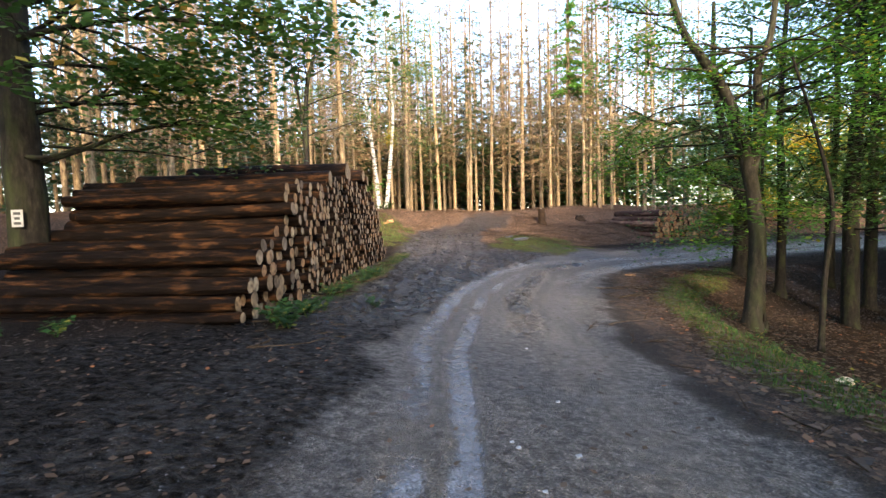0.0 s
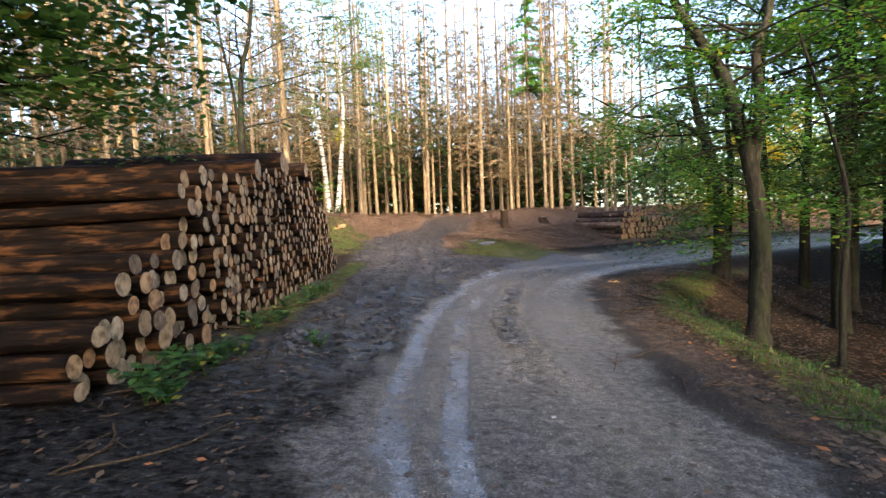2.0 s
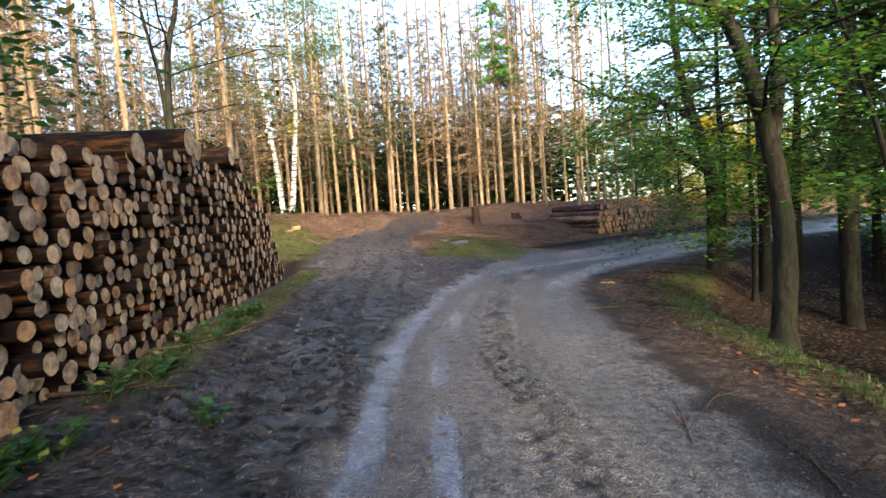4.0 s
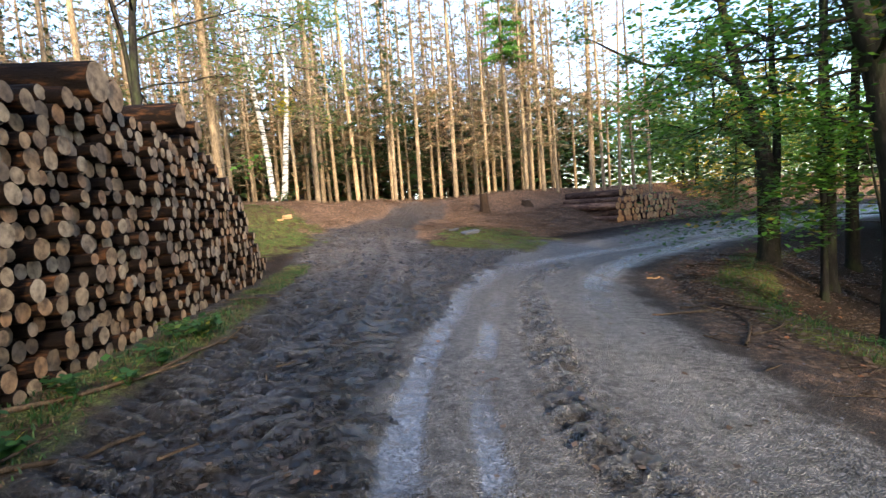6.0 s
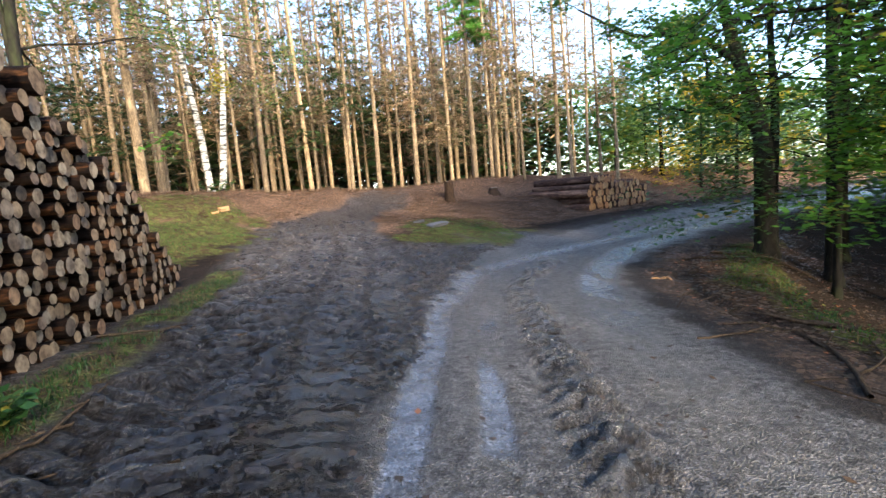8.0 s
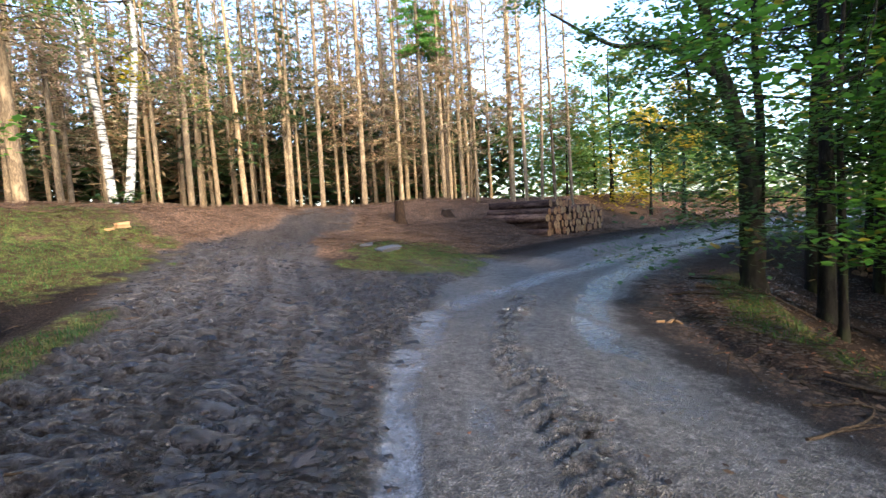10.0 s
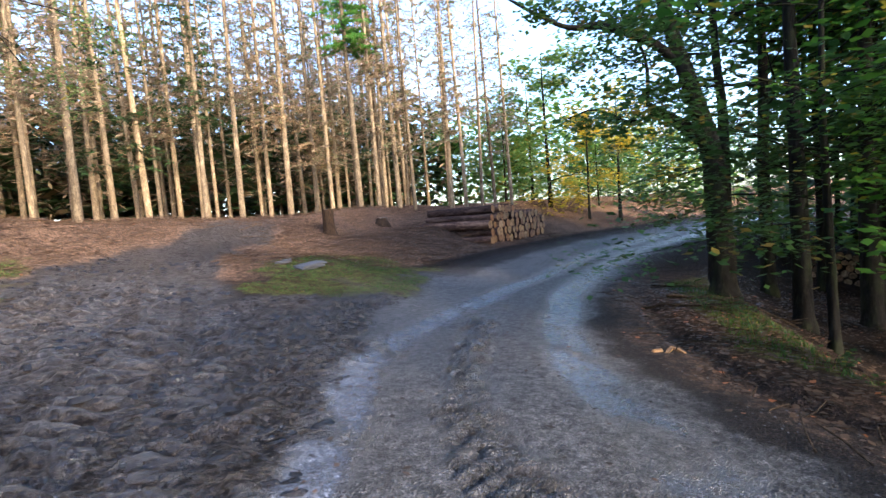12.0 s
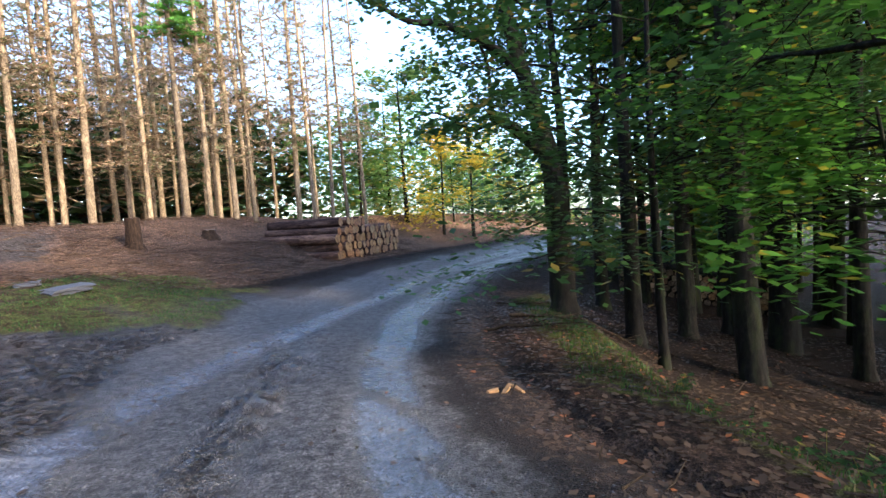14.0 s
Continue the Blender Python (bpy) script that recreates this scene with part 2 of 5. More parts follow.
DEAD_NEEDLE = leaf_material("dead_needles", (0.27, 0.18, 0.11), (0.5, 0.36, 0.235), (0.2, 0.23, 0.1), 0.2, 0.4)
GREEN_NEEDLE = leaf_material("green_needles", (0.02, 0.045, 0.015), (0.05, 0.10, 0.03), (0.14, 0.10, 0.05), 0.12, 0.3)
LARCH_NEEDLE = leaf_material("larch_needles", (0.12, 0.28, 0.05), (0.22, 0.45, 0.08), (0.25, 0.3, 0.06), 0.05, 0.5)
GRASS_BLADE = leaf_material("grass_blade", (0.018, 0.055, 0.012), (0.068, 0.145, 0.027), (0.18, 0.14, 0.06), 0.1, 0.4)
FALLEN_LEAF = leaf_material("fallen_leaf", (0.025, 0.015, 0.011), (0.12, 0.072, 0.048), (0.32, 0.11, 0.04), 0.035, 0.05)
BROAD_LEAF = leaf_material("weed_leaf", (0.016, 0.055, 0.016), (0.05, 0.12, 0.034), (0.26, 0.24, 0.05), 0.05)


def ground_material(name):
    mat, nodes, links, bsdf = material(name)
    co = nodes.new("ShaderNodeNewGeometry")
    pos = co.outputs["Position"]
    fine, mid, big = noise_node(nodes, links, pos, 38, 8, 0.7), noise_node(nodes, links, pos, 5, 7, 0.65), noise_node(nodes, links, pos, 0.7, 4)
    pebble = nodes.new("ShaderNodeTexVoronoi")
    pebble.inputs["Scale"].default_value = 55
    links.new(pos, pebble.inputs["Vector"])

    def mask(key):
        a = nodes.new("ShaderNodeAttribute")
        a.attribute_name = key
        # edges broken up by the noise
        m = nodes.new("ShaderNodeMath")
        m.operation = "MULTIPLY_ADD"
        links.new(mid.outputs["Fac"], m.inputs[0])
        m.inputs[1].default_value = 0.9
        s = nodes.new("ShaderNodeMath")
        s.operation = "SUBTRACT"
        links.new(a.outputs["Fac"], s.inputs[0])
        s.inputs[1].default_value = 0.45
        links.new(s.outputs[0], m.inputs[2])
        r = ramp(nodes, [(0.3, (0, 0, 0)), (0.7, (1, 1, 1))])
        links.new(m.outputs[0], r.inputs["Fac"])
        return r.outputs["Color"]

    def pair(lo, hi, src=fine, at=(0.42, 0.6)):
        r = ramp(nodes, [(at[0], lo), (at[1], hi)])
        links.new(src.outputs["Fac"], r.inputs["Fac"])
        return r.outputs["Color"]

    wide_co = nodes.new("ShaderNodeVectorMath")
    wide_co.operation = "MULTIPLY"
    wide_co.inputs[1].default_value = (0.8, 1.0, 1.0)
    links.new(pos, wide_co.inputs[0])
    clods = noise_node(nodes, links, wide_co.outputs[0], 11, 9, 0.8)
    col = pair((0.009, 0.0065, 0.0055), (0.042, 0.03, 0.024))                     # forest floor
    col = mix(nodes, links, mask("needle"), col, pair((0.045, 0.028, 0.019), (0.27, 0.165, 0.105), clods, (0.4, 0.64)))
    col = mix(nodes, links, mask("moss"), col, pair((0.06, 0.038, 0.021), (0.098, 0.115, 0.03), mid, (0.42, 0.62)))
    col = mix(nodes, links, mask("mud"), col, pair((0.005, 0.0038, 0.0033), (0.03, 0.024, 0.0215), clods, (0.42, 0.68)))
    dry = nodes.new("ShaderNodeAttribute")                        # the upper trail has dried to a paler crust
    dry.attribute_name = "dry"
    crust = mix(nodes, links, mask("mud"), col, pair((0.016, 0.0122, 0.01), (0.095, 0.075, 0.062), clods, (0.42, 0.66)))
    col = mix(nodes, links, dry.outputs["Fac"], col, crust)
    gravel = pair((0.024, 0.021, 0.0195), (0.17, 0.157, 0.15), clods, (0.4, 0.62))
    col = mix(nodes, links, mask("gravel"), col, gravel)
    pale = mask("track")
    # bluish tone puts the sky's sheen into the track colour
    col = mix(nodes, links, pale, col, pair((0.05, 0.05, 0.055), (0.145, 0.147, 0.16)))
    wash = ramp(nodes, [(0.3, (0.72, 0.72, 0.74)), (0.7, (1.15, 1.13, 1.1))])
    links.new(big.outputs["Fac"], wash.inputs["Fac"])
    col = mix(nodes, links, 1.0, col, wash.outputs["Color"], "MULTIPLY")
    grit = ramp(nodes, [(0.0, (0.35, 0.34, 0.33)), (0.5, (0.95, 0.95, 0.95)), (1.0, (2.1, 2.1, 2.15))])
    links.new(pebble.outputs["Color"], grit.inputs["Fac"])
    muddy = mask("mud")
    firm = nodes.new("ShaderNodeMath")
    firm.operation = "MULTIPLY_ADD"
    links.new(muddy, firm.inputs[0])
    firm.inputs[1].default_value, firm.inputs[2].default_value = -0.75, 1.0
    col = mix(nodes, links, firm.outputs[0], col, grit.outputs["Color"], "MULTIPLY")
    links.new(col, bsdf.inputs["Base Color"])
    # wet where mud and tracks are
    wet = ramp(nodes, [(0.36, (0.42, 0.42, 0.42)), (0.6, (0.16, 0.16, 0.16))])
    links.new(clods.outputs["Fac"], wet.inputs["Fac"])
    wet_at = nodes.new("ShaderNodeAttribute")
    wet_at.attribute_name = "wet"
    pressed = nodes.new("ShaderNodeAttribute")                    # faces pressed smooth by the tyre lugs
    pressed.attribute_name = "pressed"
    slick = mix(nodes, links, pressed.outputs["Fac"], wet.outputs["Color"], (0.22, 0.22, 0.22))
    links.new(mix(nodes, links, wet_at.outputs["Fac"], (0.92, 0.92, 0.92), slick), bsdf.inputs["Roughness"])
    sheen = nodes.new("ShaderNodeMapRange")
    sheen.inputs["To Min"].default_value, sheen.inputs["To Max"].default_value = 0.06, 0.9
    links.new(wet_at.outputs["Fac"], sheen.inputs["Value"])
    gloss = ramp(nodes, [(0.42, (0.08, 0.08, 0.08)), (0.62, (1, 1, 1))])
    links.new(clods.outputs["Fac"], gloss.inputs["Fac"])
    gloss_at = mix(nodes, links, muddy, (1, 1, 1), mix(nodes, links, pressed.outputs["Fac"], gloss.outputs["Color"], (1.5, 1.5, 1.5)))
    sheened = nodes.new("ShaderNodeMath")
    sheened.operation = "MULTIPLY"
    links.new(sheen.outputs[0], sheened.inputs[0])
    links.new(gloss_at, sheened.inputs[1])
    links.new(sheened.outputs[0], bsdf.inputs["Specular IOR Level"])
    h = nodes.new("ShaderNodeMath")
    h.operation = "ADD"
    links.new(fine.outputs["Fac"], h.inputs[0])
    links.new(pebble.outputs["Distance"], h.inputs[1])
    # mud is kneaded into plates that lie across the trail
    plate_co = nodes.new("ShaderNodeVectorMath")
    plate_co.operation = "MULTIPLY"
    plate_co.inputs[1].default_value = (0.7, 1.0, 1.0)
    links.new(pos, plate_co.inputs[0])
    plate = noise_node(nodes, links, plate_co.outputs[0], 16, 4, 0.6)
    kneaded = ramp(nodes, [(0.36, (0, 0, 0)), (0.5, (0.75, 0.75, 0.75)), (0.66, (1, 1, 1))])
    links.new(plate.outputs["Fac"], kneaded.inputs["Fac"])
    rough = nodes.new("ShaderNodeMath")
    rough.operation = "MULTIPLY_ADD"
    links.new(fine.outputs["Fac"], rough.inputs[0])
    rough.inputs[1].default_value = 0.45
    links.new(kneaded.outputs["Color"], rough.inputs[2])
    open_mud = nodes.new("ShaderNodeMath")
    open_mud.operation = "SUBTRACT"
    open_mud.use_clamp = True
    links.new(muddy, open_mud.inputs[0])
    links.new(mask("gravel"), open_mud.inputs[1])
    deep = nodes.new("ShaderNodeMath")
    deep.operation = "MULTIPLY"
    links.new(rough.outputs[0], deep.inputs[0])
    deep.inputs[1].default_value = 1.5
    both = mix(nodes, links, open_mud.outputs[0], h.outputs[0], deep.outputs[0])
    flat = mix(nodes, links, 0.88, both, (0.5, 0.5, 0.5))         # wheels have pressed the tracks smooth
    both = mix(nodes, links, pale, both, flat)
    bump(nodes, links, both, bsdf, 1.0, 0.035)
    return mat


GROUND = ground_material("ground_soil")

# ---- the lie of the land ----
ROAD = curve_through([(0.3, -30, 0.1), (0.3, -6, 0.0), (0.5, 3, -0.1), (0.9, 7, -0.33), (2.3, 13, -0.5), (4.5, 18.4, -0.67), (7.6, 22.2, -0.8),
                      (12.2, 26, -1.0), (18, 29.6, -1.1), (26, 33, -1.2), (40, 37, -1.3), (70, 45, -1.4)], 12)
TRAIL = curve_through([(-0.6, 8, 0), (-0.7, 14, 0), (-0.1, 20, 0), (0.5, 26, 0), (1.9, 31, 0), (4.4, 36, 0), (8, 42, 0)], 8)


def beside(line, x, y):
    """Signed distance from a line (right of it positive) and its height at the nearest place."""
    best, dist, zed = np.full(x.shape, 1e9), np.zeros(x.shape), np.zeros(x.shape)
    for a, b in zip(line[:-1], line[1:]):
        t = b - a
        u = np.clip(((x - a[0]) * t[0] + (y - a[1]) * t[1]) / (t[0] ** 2 + t[1] ** 2), 0, 1)
        px, py = x - a[0] - u * t[0], y - a[1] - u * t[1]
        q = px * px + py * py
        k = q < best
        best = np.where(k, q, best)
        dist = np.where(k, np.sqrt(q) * np.sign(t[1] * px - t[0] * py), dist)
        zed = np.where(k, a[2] + u * t[2], zed)
    return dist, zed


def land(x, y):
    """Height of the land, without ruts."""
    x, y = np.asarray(x, float), np.asarray(y, float)
    d, z = beside(ROAD, x, y)
    h = z - 0.1 * np.clip(d, -4.5, 6.0)
    brink = 3.9 + 1.1 * smooth(y, 15, 19)          # the ground drops away past the right verge
    h = h - 0.42 * np.clip(d - brink, 0, 2.2) - 0.24 * np.clip(d - brink - 2.2, 0, 6) - 0.03 * np.clip(d - 14, 0, 60)
    u = np.clip(-d - 4.2, 0, None)
    north = smooth(y, 15, 24)
    rise = 0.135 * np.minimum(u, 8) + 1.0 * smooth(u, 5.0, 9.5) + 0.012 * np.minimum(u, 60) + 0.45 * smooth(u, 1, 4) * smooth(x, 5, 12)
    return h + north * rise + (1 - north) * 0.03 * np.minimum(u, 40) + 0.36 * np.exp(-((x - 4.4) / 2.4) ** 2 - ((y - 26.8) / 3.0) ** 2)


def z_at(x, y):
    return float(land(np.array([x]), np.array([y]))[0])


def zones(x, y):
    """What covers the ground: shares of gravel, pale tracks, mud, moss and grass, needles."""
    d, _ = beside(ROAD, x, y)
    e, _ = beside(TRAIL, x, y)
    wob = (vnoise(x, y, 1.6, 1) - 0.5) * 0.9
    wide = 1 + 0.25 * smooth(y, 19, 25)
    gravel = smooth(np.abs(d - 0.2 + wob * 0.5 + 0.35 * (vnoise(x, y, 0.4, 83) - 0.5)), 2.05 * wide, 1.35 * wide)
    # wheel tracks wander over the road's width along its length
    left = np.interp(y, (3, 5, 10, 14, 18.5, 20, 21.5, 25), (-0.8, -0.94, -1.32, -1.34, -1.35, -0.95, -0.45, 0.3))
    inner = np.interp(y, (3, 5, 10, 14, 18), (-0.41, -0.48, -0.74, -0.7, -0.6))
    right = np.interp(y, (3, 9, 15, 19, 25), (1.0, 1.0, 1.05, 1.3, 1.5))
    far = smooth(y, 18, 24)
    frayed = np.clip(0.2 + 1.5 * vnoise(x * 1.6, y * 0.6, 0.5, 81), 0, 1)
    tracks = np.maximum.reduce([smooth(np.abs(d - left + wob * 0.12), 0.24 + 0.3 * smooth(y, 14, 19), 0.08),
                                smooth(np.abs(d - inner + wob * 0.12), 0.2, 0.06) * smooth(y, 17, 13.5),
                                0.5 * smooth(np.abs(d - left - 0.32 + wob * 0.1), 0.1, 0.03) * smooth(y, 10, 7),
                                (0.4 + 0.6 * smooth(y, 13, 18)) * smooth(np.abs(d - right + wob * 0.2), 0.55, 0.2)])
    tracks = tracks * (frayed + (1 - frayed) * 0.7 * far)
    tread = smooth(np.abs(d - np.interp(y, (5.6, 8.8, 10.5, 15, 17, 19.5), (0.3, 0.25, 0.0, -0.02, -0.25, 0.02)) + wob * 0.1), 0.46, 0.14) * smooth(y, 22.5, 20) * (0.35 + 0.65 * smooth(y, 5, 9)) * np.clip(0.45 + 0.9 * vnoise(x, y, 0.6, 85), 0, 1)
    mud = np.maximum(smooth(np.abs(e + wob), 2.3 - 0.9 * smooth(y, 25, 31), 1.5 - 0.9 * smooth(y, 25, 31)) * smooth(y, 3, 7), smooth(np.abs(d + 2.6 + wob), 2.4, 1.4) * smooth(y, 28, 23))
    mud = np.maximum(mud, tread)
    gap = smooth(y + 5 * vnoise(x, y, 1.5, 19), 42, 34)
    mud = mud * np.where(np.abs(e) < np.abs(d), gap, 1)
    # grass: verge below the stacked logs, lawn past it, mound in the fork, verge on the right
    g1 = smooth(np.abs(x + 2.2 - 0.04 * (y - 9) + wob * 0.5), 0.6, 0.2) * smooth(y, 8.0, 10) * smooth(y, 21, 19)
    g2 = smooth(np.hypot((x + 3.6) / 2.6, (y - 25.0) / 5.2) + wob * 0.4 + (vnoise(x, y, 0.5, 18) - 0.5) * 0.4, 1.05, 0.6)
    g3 = smooth(np.hypot((x - 5.2 - 0.25 * (y - 26)) / 3.1, (y - 26) / 3.6) + wob * 0.5 + (vnoise(x, y, 0.5, 17) - 0.5) * 0.4, 1.05, 0.6)
    late = smooth(y, 11, 15)
    g4 = smooth(np.abs(d - 3.9 - 0.5 * late + wob * 0.8), 1.1 - 0.2 * late, 0.5 - 0.2 * late) * smooth(y, 2, 5) * smooth(y, 24, 21)
    patchy = np.clip(0.3 + 1.5 * vnoise(x, y, 0.7, 71), 0, 1)
    grass = np.maximum.reduce([0.7 * g1 * patchy, g2 * np.clip(patchy + 0.15, 0, 1), g3 * np.clip(patchy + 0.1, 0, 1), g4])
    grass = grass * (1 - gravel)
    mud = mud * (1 - np.clip(grass * 1.3, 0, 1))
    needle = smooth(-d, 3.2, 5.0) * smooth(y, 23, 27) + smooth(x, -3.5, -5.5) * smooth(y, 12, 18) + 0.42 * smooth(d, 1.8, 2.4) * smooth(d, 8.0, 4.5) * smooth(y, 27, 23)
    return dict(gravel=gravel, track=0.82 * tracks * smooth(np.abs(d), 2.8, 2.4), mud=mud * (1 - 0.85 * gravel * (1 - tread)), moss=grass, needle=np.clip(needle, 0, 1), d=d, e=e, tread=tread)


def relief(x, y, zn):
    """Ruts, tyre treads, clods and small bumps on top of the land."""
    d, e = zn["d"], zn["e"]
    soft = zn["mud"]
    churned = smooth(y, 5.5, 8.5)
    h = (0.05 * (vnoise(x, y, 0.9, 2) - 0.5) * (0.6 + soft * churned) + (0.012 + 0.035 * soft * churned) * (vnoise(x, y, 0.23, 3) - 0.5)
         + (0.010 + 0.018 * soft) * (vnoise(x, y, 0.11, 4) - 0.5))
    near = smooth(y, 34, 24) * smooth(x, 12, 9)

    def tyre(off, along, half, per, seed, slant=0.0):
        """Herringbone print of a tractor tyre: blocks between slanting grooves, worn and broken in places."""
        band = smooth(np.abs(off), half, half * 0.8)
        ph = (along + (slant * off if slant else 0.5 * np.abs(off) + per * 0.5 * (off > 0))) / per + 0.9 * (vnoise(x, y, 0.6, seed) - 0.5)
        saw = ph - np.floor(ph)
        block = smooth(saw, 0.0, 0.12) * smooth(saw, 0.66, 0.5)
        worn = np.clip(-0.1 + 1.7 * vnoise(x, y, 0.33, seed + 1), 0, 1)
        zn["pressed"] = np.maximum(zn.get("pressed", 0), band * block * worn * smooth(y, 6, 9) * smooth(y, 28, 24))
        return band * (block * worn * 0.105 - 0.06)

    along = y + 0.2 * (vnoise(x, y, 0.9, 5) - 0.5)
    sway = 0.3 * (vnoise(x * 0.3, y, 2.6, 6) - 0.5)
    for c, half, y0, y1, k in ((-0.78, 0.36, 8, 27, 90), (0.02, 0.37, 8.5, 29, 92), (0.9, 0.34, 13.5, 26, 94), (-1.55, 0.3, 12.5, 22, 96), (1.65, 0.3, 16, 24, 98)):
        h = h + near * soft * tyre(e - c + sway, along, half, 0.225, k, 0.35 if k % 4 else -0.3) * smooth(y, y0, y0 + 1.5) * smooth(y, y1, y1 - 3)
    lumps = vnoise(x * 0.5, y, 0.15, 51) + 0.5 * vnoise(x * 0.7, y, 0.08, 52) - 0.75
    h = h + near * churned * soft * 0.06 * np.clip(lumps * 2.6, -0.4, 0.7) * (0.2 + 1.1 * vnoise(x, y, 0.8, 53))
    h = h + near * zn["gravel"] * 0.016 * (vnoise(x, y, 0.12, 54) - 0.5)
    clod = vnoise(x, y, 0.16, 8)
    h = h + near * churned * soft * 0.1 * np.clip(clod - 0.5, 0, 1) * smooth(vnoise(x, y, 1.1, 9), 0.4, 0.6)
    lane = np.interp(y, (5.6, 8.8, 10.5, 15, 17, 19.5), (0.3, 0.25, 0.0, -0.02, -0.25, 0.02))
    h = h + tyre(d - lane, y, 0.36, 0.26, 100) * near * smooth(y, 5.5, 9) * smooth(y, 23, 20) * 0.62
    h = h - 0.03 * zn["track"] * near - 0.02 * zn["gravel"] * (1 - soft)
    # rut along the right edge of the road past the bend
    h = h - 0.10 * smooth(np.abs(d - 3.0 - 0.2 * (vnoise(x, y, 1.5, 11) - 0.5)), 0.28, 0.08) * smooth(y, 13, 15.5) * smooth(y, 24, 21)
    away = np.abs(d) > 5
    h = h + np.where(away, 0.22 * (vnoise(x, y, 3.1, 12) - 0.5), 0) * smooth(np.abs(d), 5, 8)
    h = h + zn["needle"] * (0.16 * (vnoise(x, y, 0.8, 13) - 0.5) + 0.06 * (vnoise(x, y, 0.3, 14) - 0.5))
    h = h + zn["moss"] * (0.07 * vnoise(x, y, 0.5, 15))
    return h


def spread(lo, hi, step, out, grow):
    """Grid lines: even between lo and hi, wider and wider to the horizon."""
    mid = np.arange(lo, hi, step)
    ext, s, v = [], step, 0.0
    while v < out:
        s = min(s * grow, 25)
        v += s
        ext.append(v)
    ext = np.array(ext)
    return np.concatenate([lo - ext[::-1], mid, mid[-1] + ext])


def build_ground():
    gx, gy = spread(-3.5, 8.2, 0.045, 420, 1.13), spread(2.0, 24.5, 0.04, 420, 1.11)
    x, y = np.meshgrid(gx, gy, indexing="ij")
    zn = zones(x, y)
    z = land(x, y) + relief(x, y, zn)
    nx, ny = x.shape
    verts = np.stack([x, y, z], -1).reshape(-1, 3)
    i, j = np.meshgrid(np.arange(nx - 1), np.arange(ny - 1), indexing="ij")
    q = (i * ny + j).ravel()
    faces = np.stack([q, q + ny, q + ny + 1, q + 1], 1)
    wet = np.clip((0.25 + 0.6 * smooth(y, 6, 9)) * zn["mud"] + zn["track"] + 0.3 * zn["gravel"] + 0.2 * smooth(np.abs(zn["d"]), 3.4, 2.6), 0, 1)
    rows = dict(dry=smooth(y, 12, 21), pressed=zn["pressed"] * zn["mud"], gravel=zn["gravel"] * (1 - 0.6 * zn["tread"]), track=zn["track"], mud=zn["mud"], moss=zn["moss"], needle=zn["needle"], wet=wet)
    on_road = (zn["gravel"].ravel()[faces].mean(1) > 0.5)
    for name, pick, label, cat in (("road", on_road, "curving gravel forest road, wet, with pale wheel tracks", "road"),
                                   ("ground", ~on_road, "muddy forest ground with tyre ruts, leaf litter and moss", "ground")):
        f = faces[pick]
        used, back = np.unique(f, return_inverse=True)
        me = bpy.data.meshes.new(name)
        me.from_pydata(verts[used].tolist(), [], back.reshape(-1, 4).tolist())
        me.materials.append(GROUND)
        me.polygons.foreach_set("use_smooth", np.ones(len(f), bool))
        for key, val in rows.items():
            at = me.attributes.new(key, "FLOAT", "POINT")
            at.data.foreach_set("value", val.ravel()[used].astype(np.float32))
        tagged(new(name, me), label, cat, kind="structure")


build_ground()

# ---- logs ----
def log_mesh(name, r, length, sides=14, mats=None):
    """A log from its sawn front face (x = 0) back along -x; bark and two sawn ends, slightly uneven."""
    g = Geo()
    w = np.linspace(0, 2 * np.pi, sides, endpoint=False)
    shape = 1 + 0.10 * (rng.random(sides) - 0.5) + 0.05 * np.sin(2 * w + rng.random() * 6)
    xs = [0.0, -0.012, -length * 0.5, -length + 0.01, -length]
    rs = [0.95, 1.0, 1.03, 1.06, 1.0]
    bend = (rng.random() - 0.5) * 0.05
    v = []
    for x, k in zip(xs, rs):
        off = bend * (1 - (2 * x / length + 1) ** 2)
        v.append(np.stack([np.full(sides, x), np.cos(w) * r * k * shape, np.sin(w) * r * k * shape + off], 1))
    k = np.arange(sides)
    f = [np.stack([i * sides + k, (i + 1) * sides + k, (i + 1) * sides + (k + 1) % sides, i * sides + (k + 1) % sides], 1) for i in range(len(xs) - 1)]
    g.add(np.concatenate(v), np.concatenate(f), 0)
    g.f.append(k.tolist())
    g.m.append(1)
    g.f.append(((len(xs) - 1) * sides + k)[::-1].tolist())
    g.m.append(1)
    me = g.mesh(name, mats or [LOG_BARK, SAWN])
    flat = np.ones(len(me.polygons), bool)
    flat[-2:] = False
    me.polygons.foreach_set("use_smooth", flat)
    return me


def joined(name, placed, parent, mats=None):
    """Many logs as one mesh."""
    g = Geo()
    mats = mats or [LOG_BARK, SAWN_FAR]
    for me, m in placed:
        v = np.array([m @ p.co for p in me.vertices])
        g.v.append(v)
        for p in me.polygons:
            g.f.append([k + g.n for k in p.vertices])
            g.m.append(p.material_index)
        g.n += len(v)
    ob = part(name, g, mats, parent, smoothed=False)
    ob["kind"] = "stuff"
    return ob


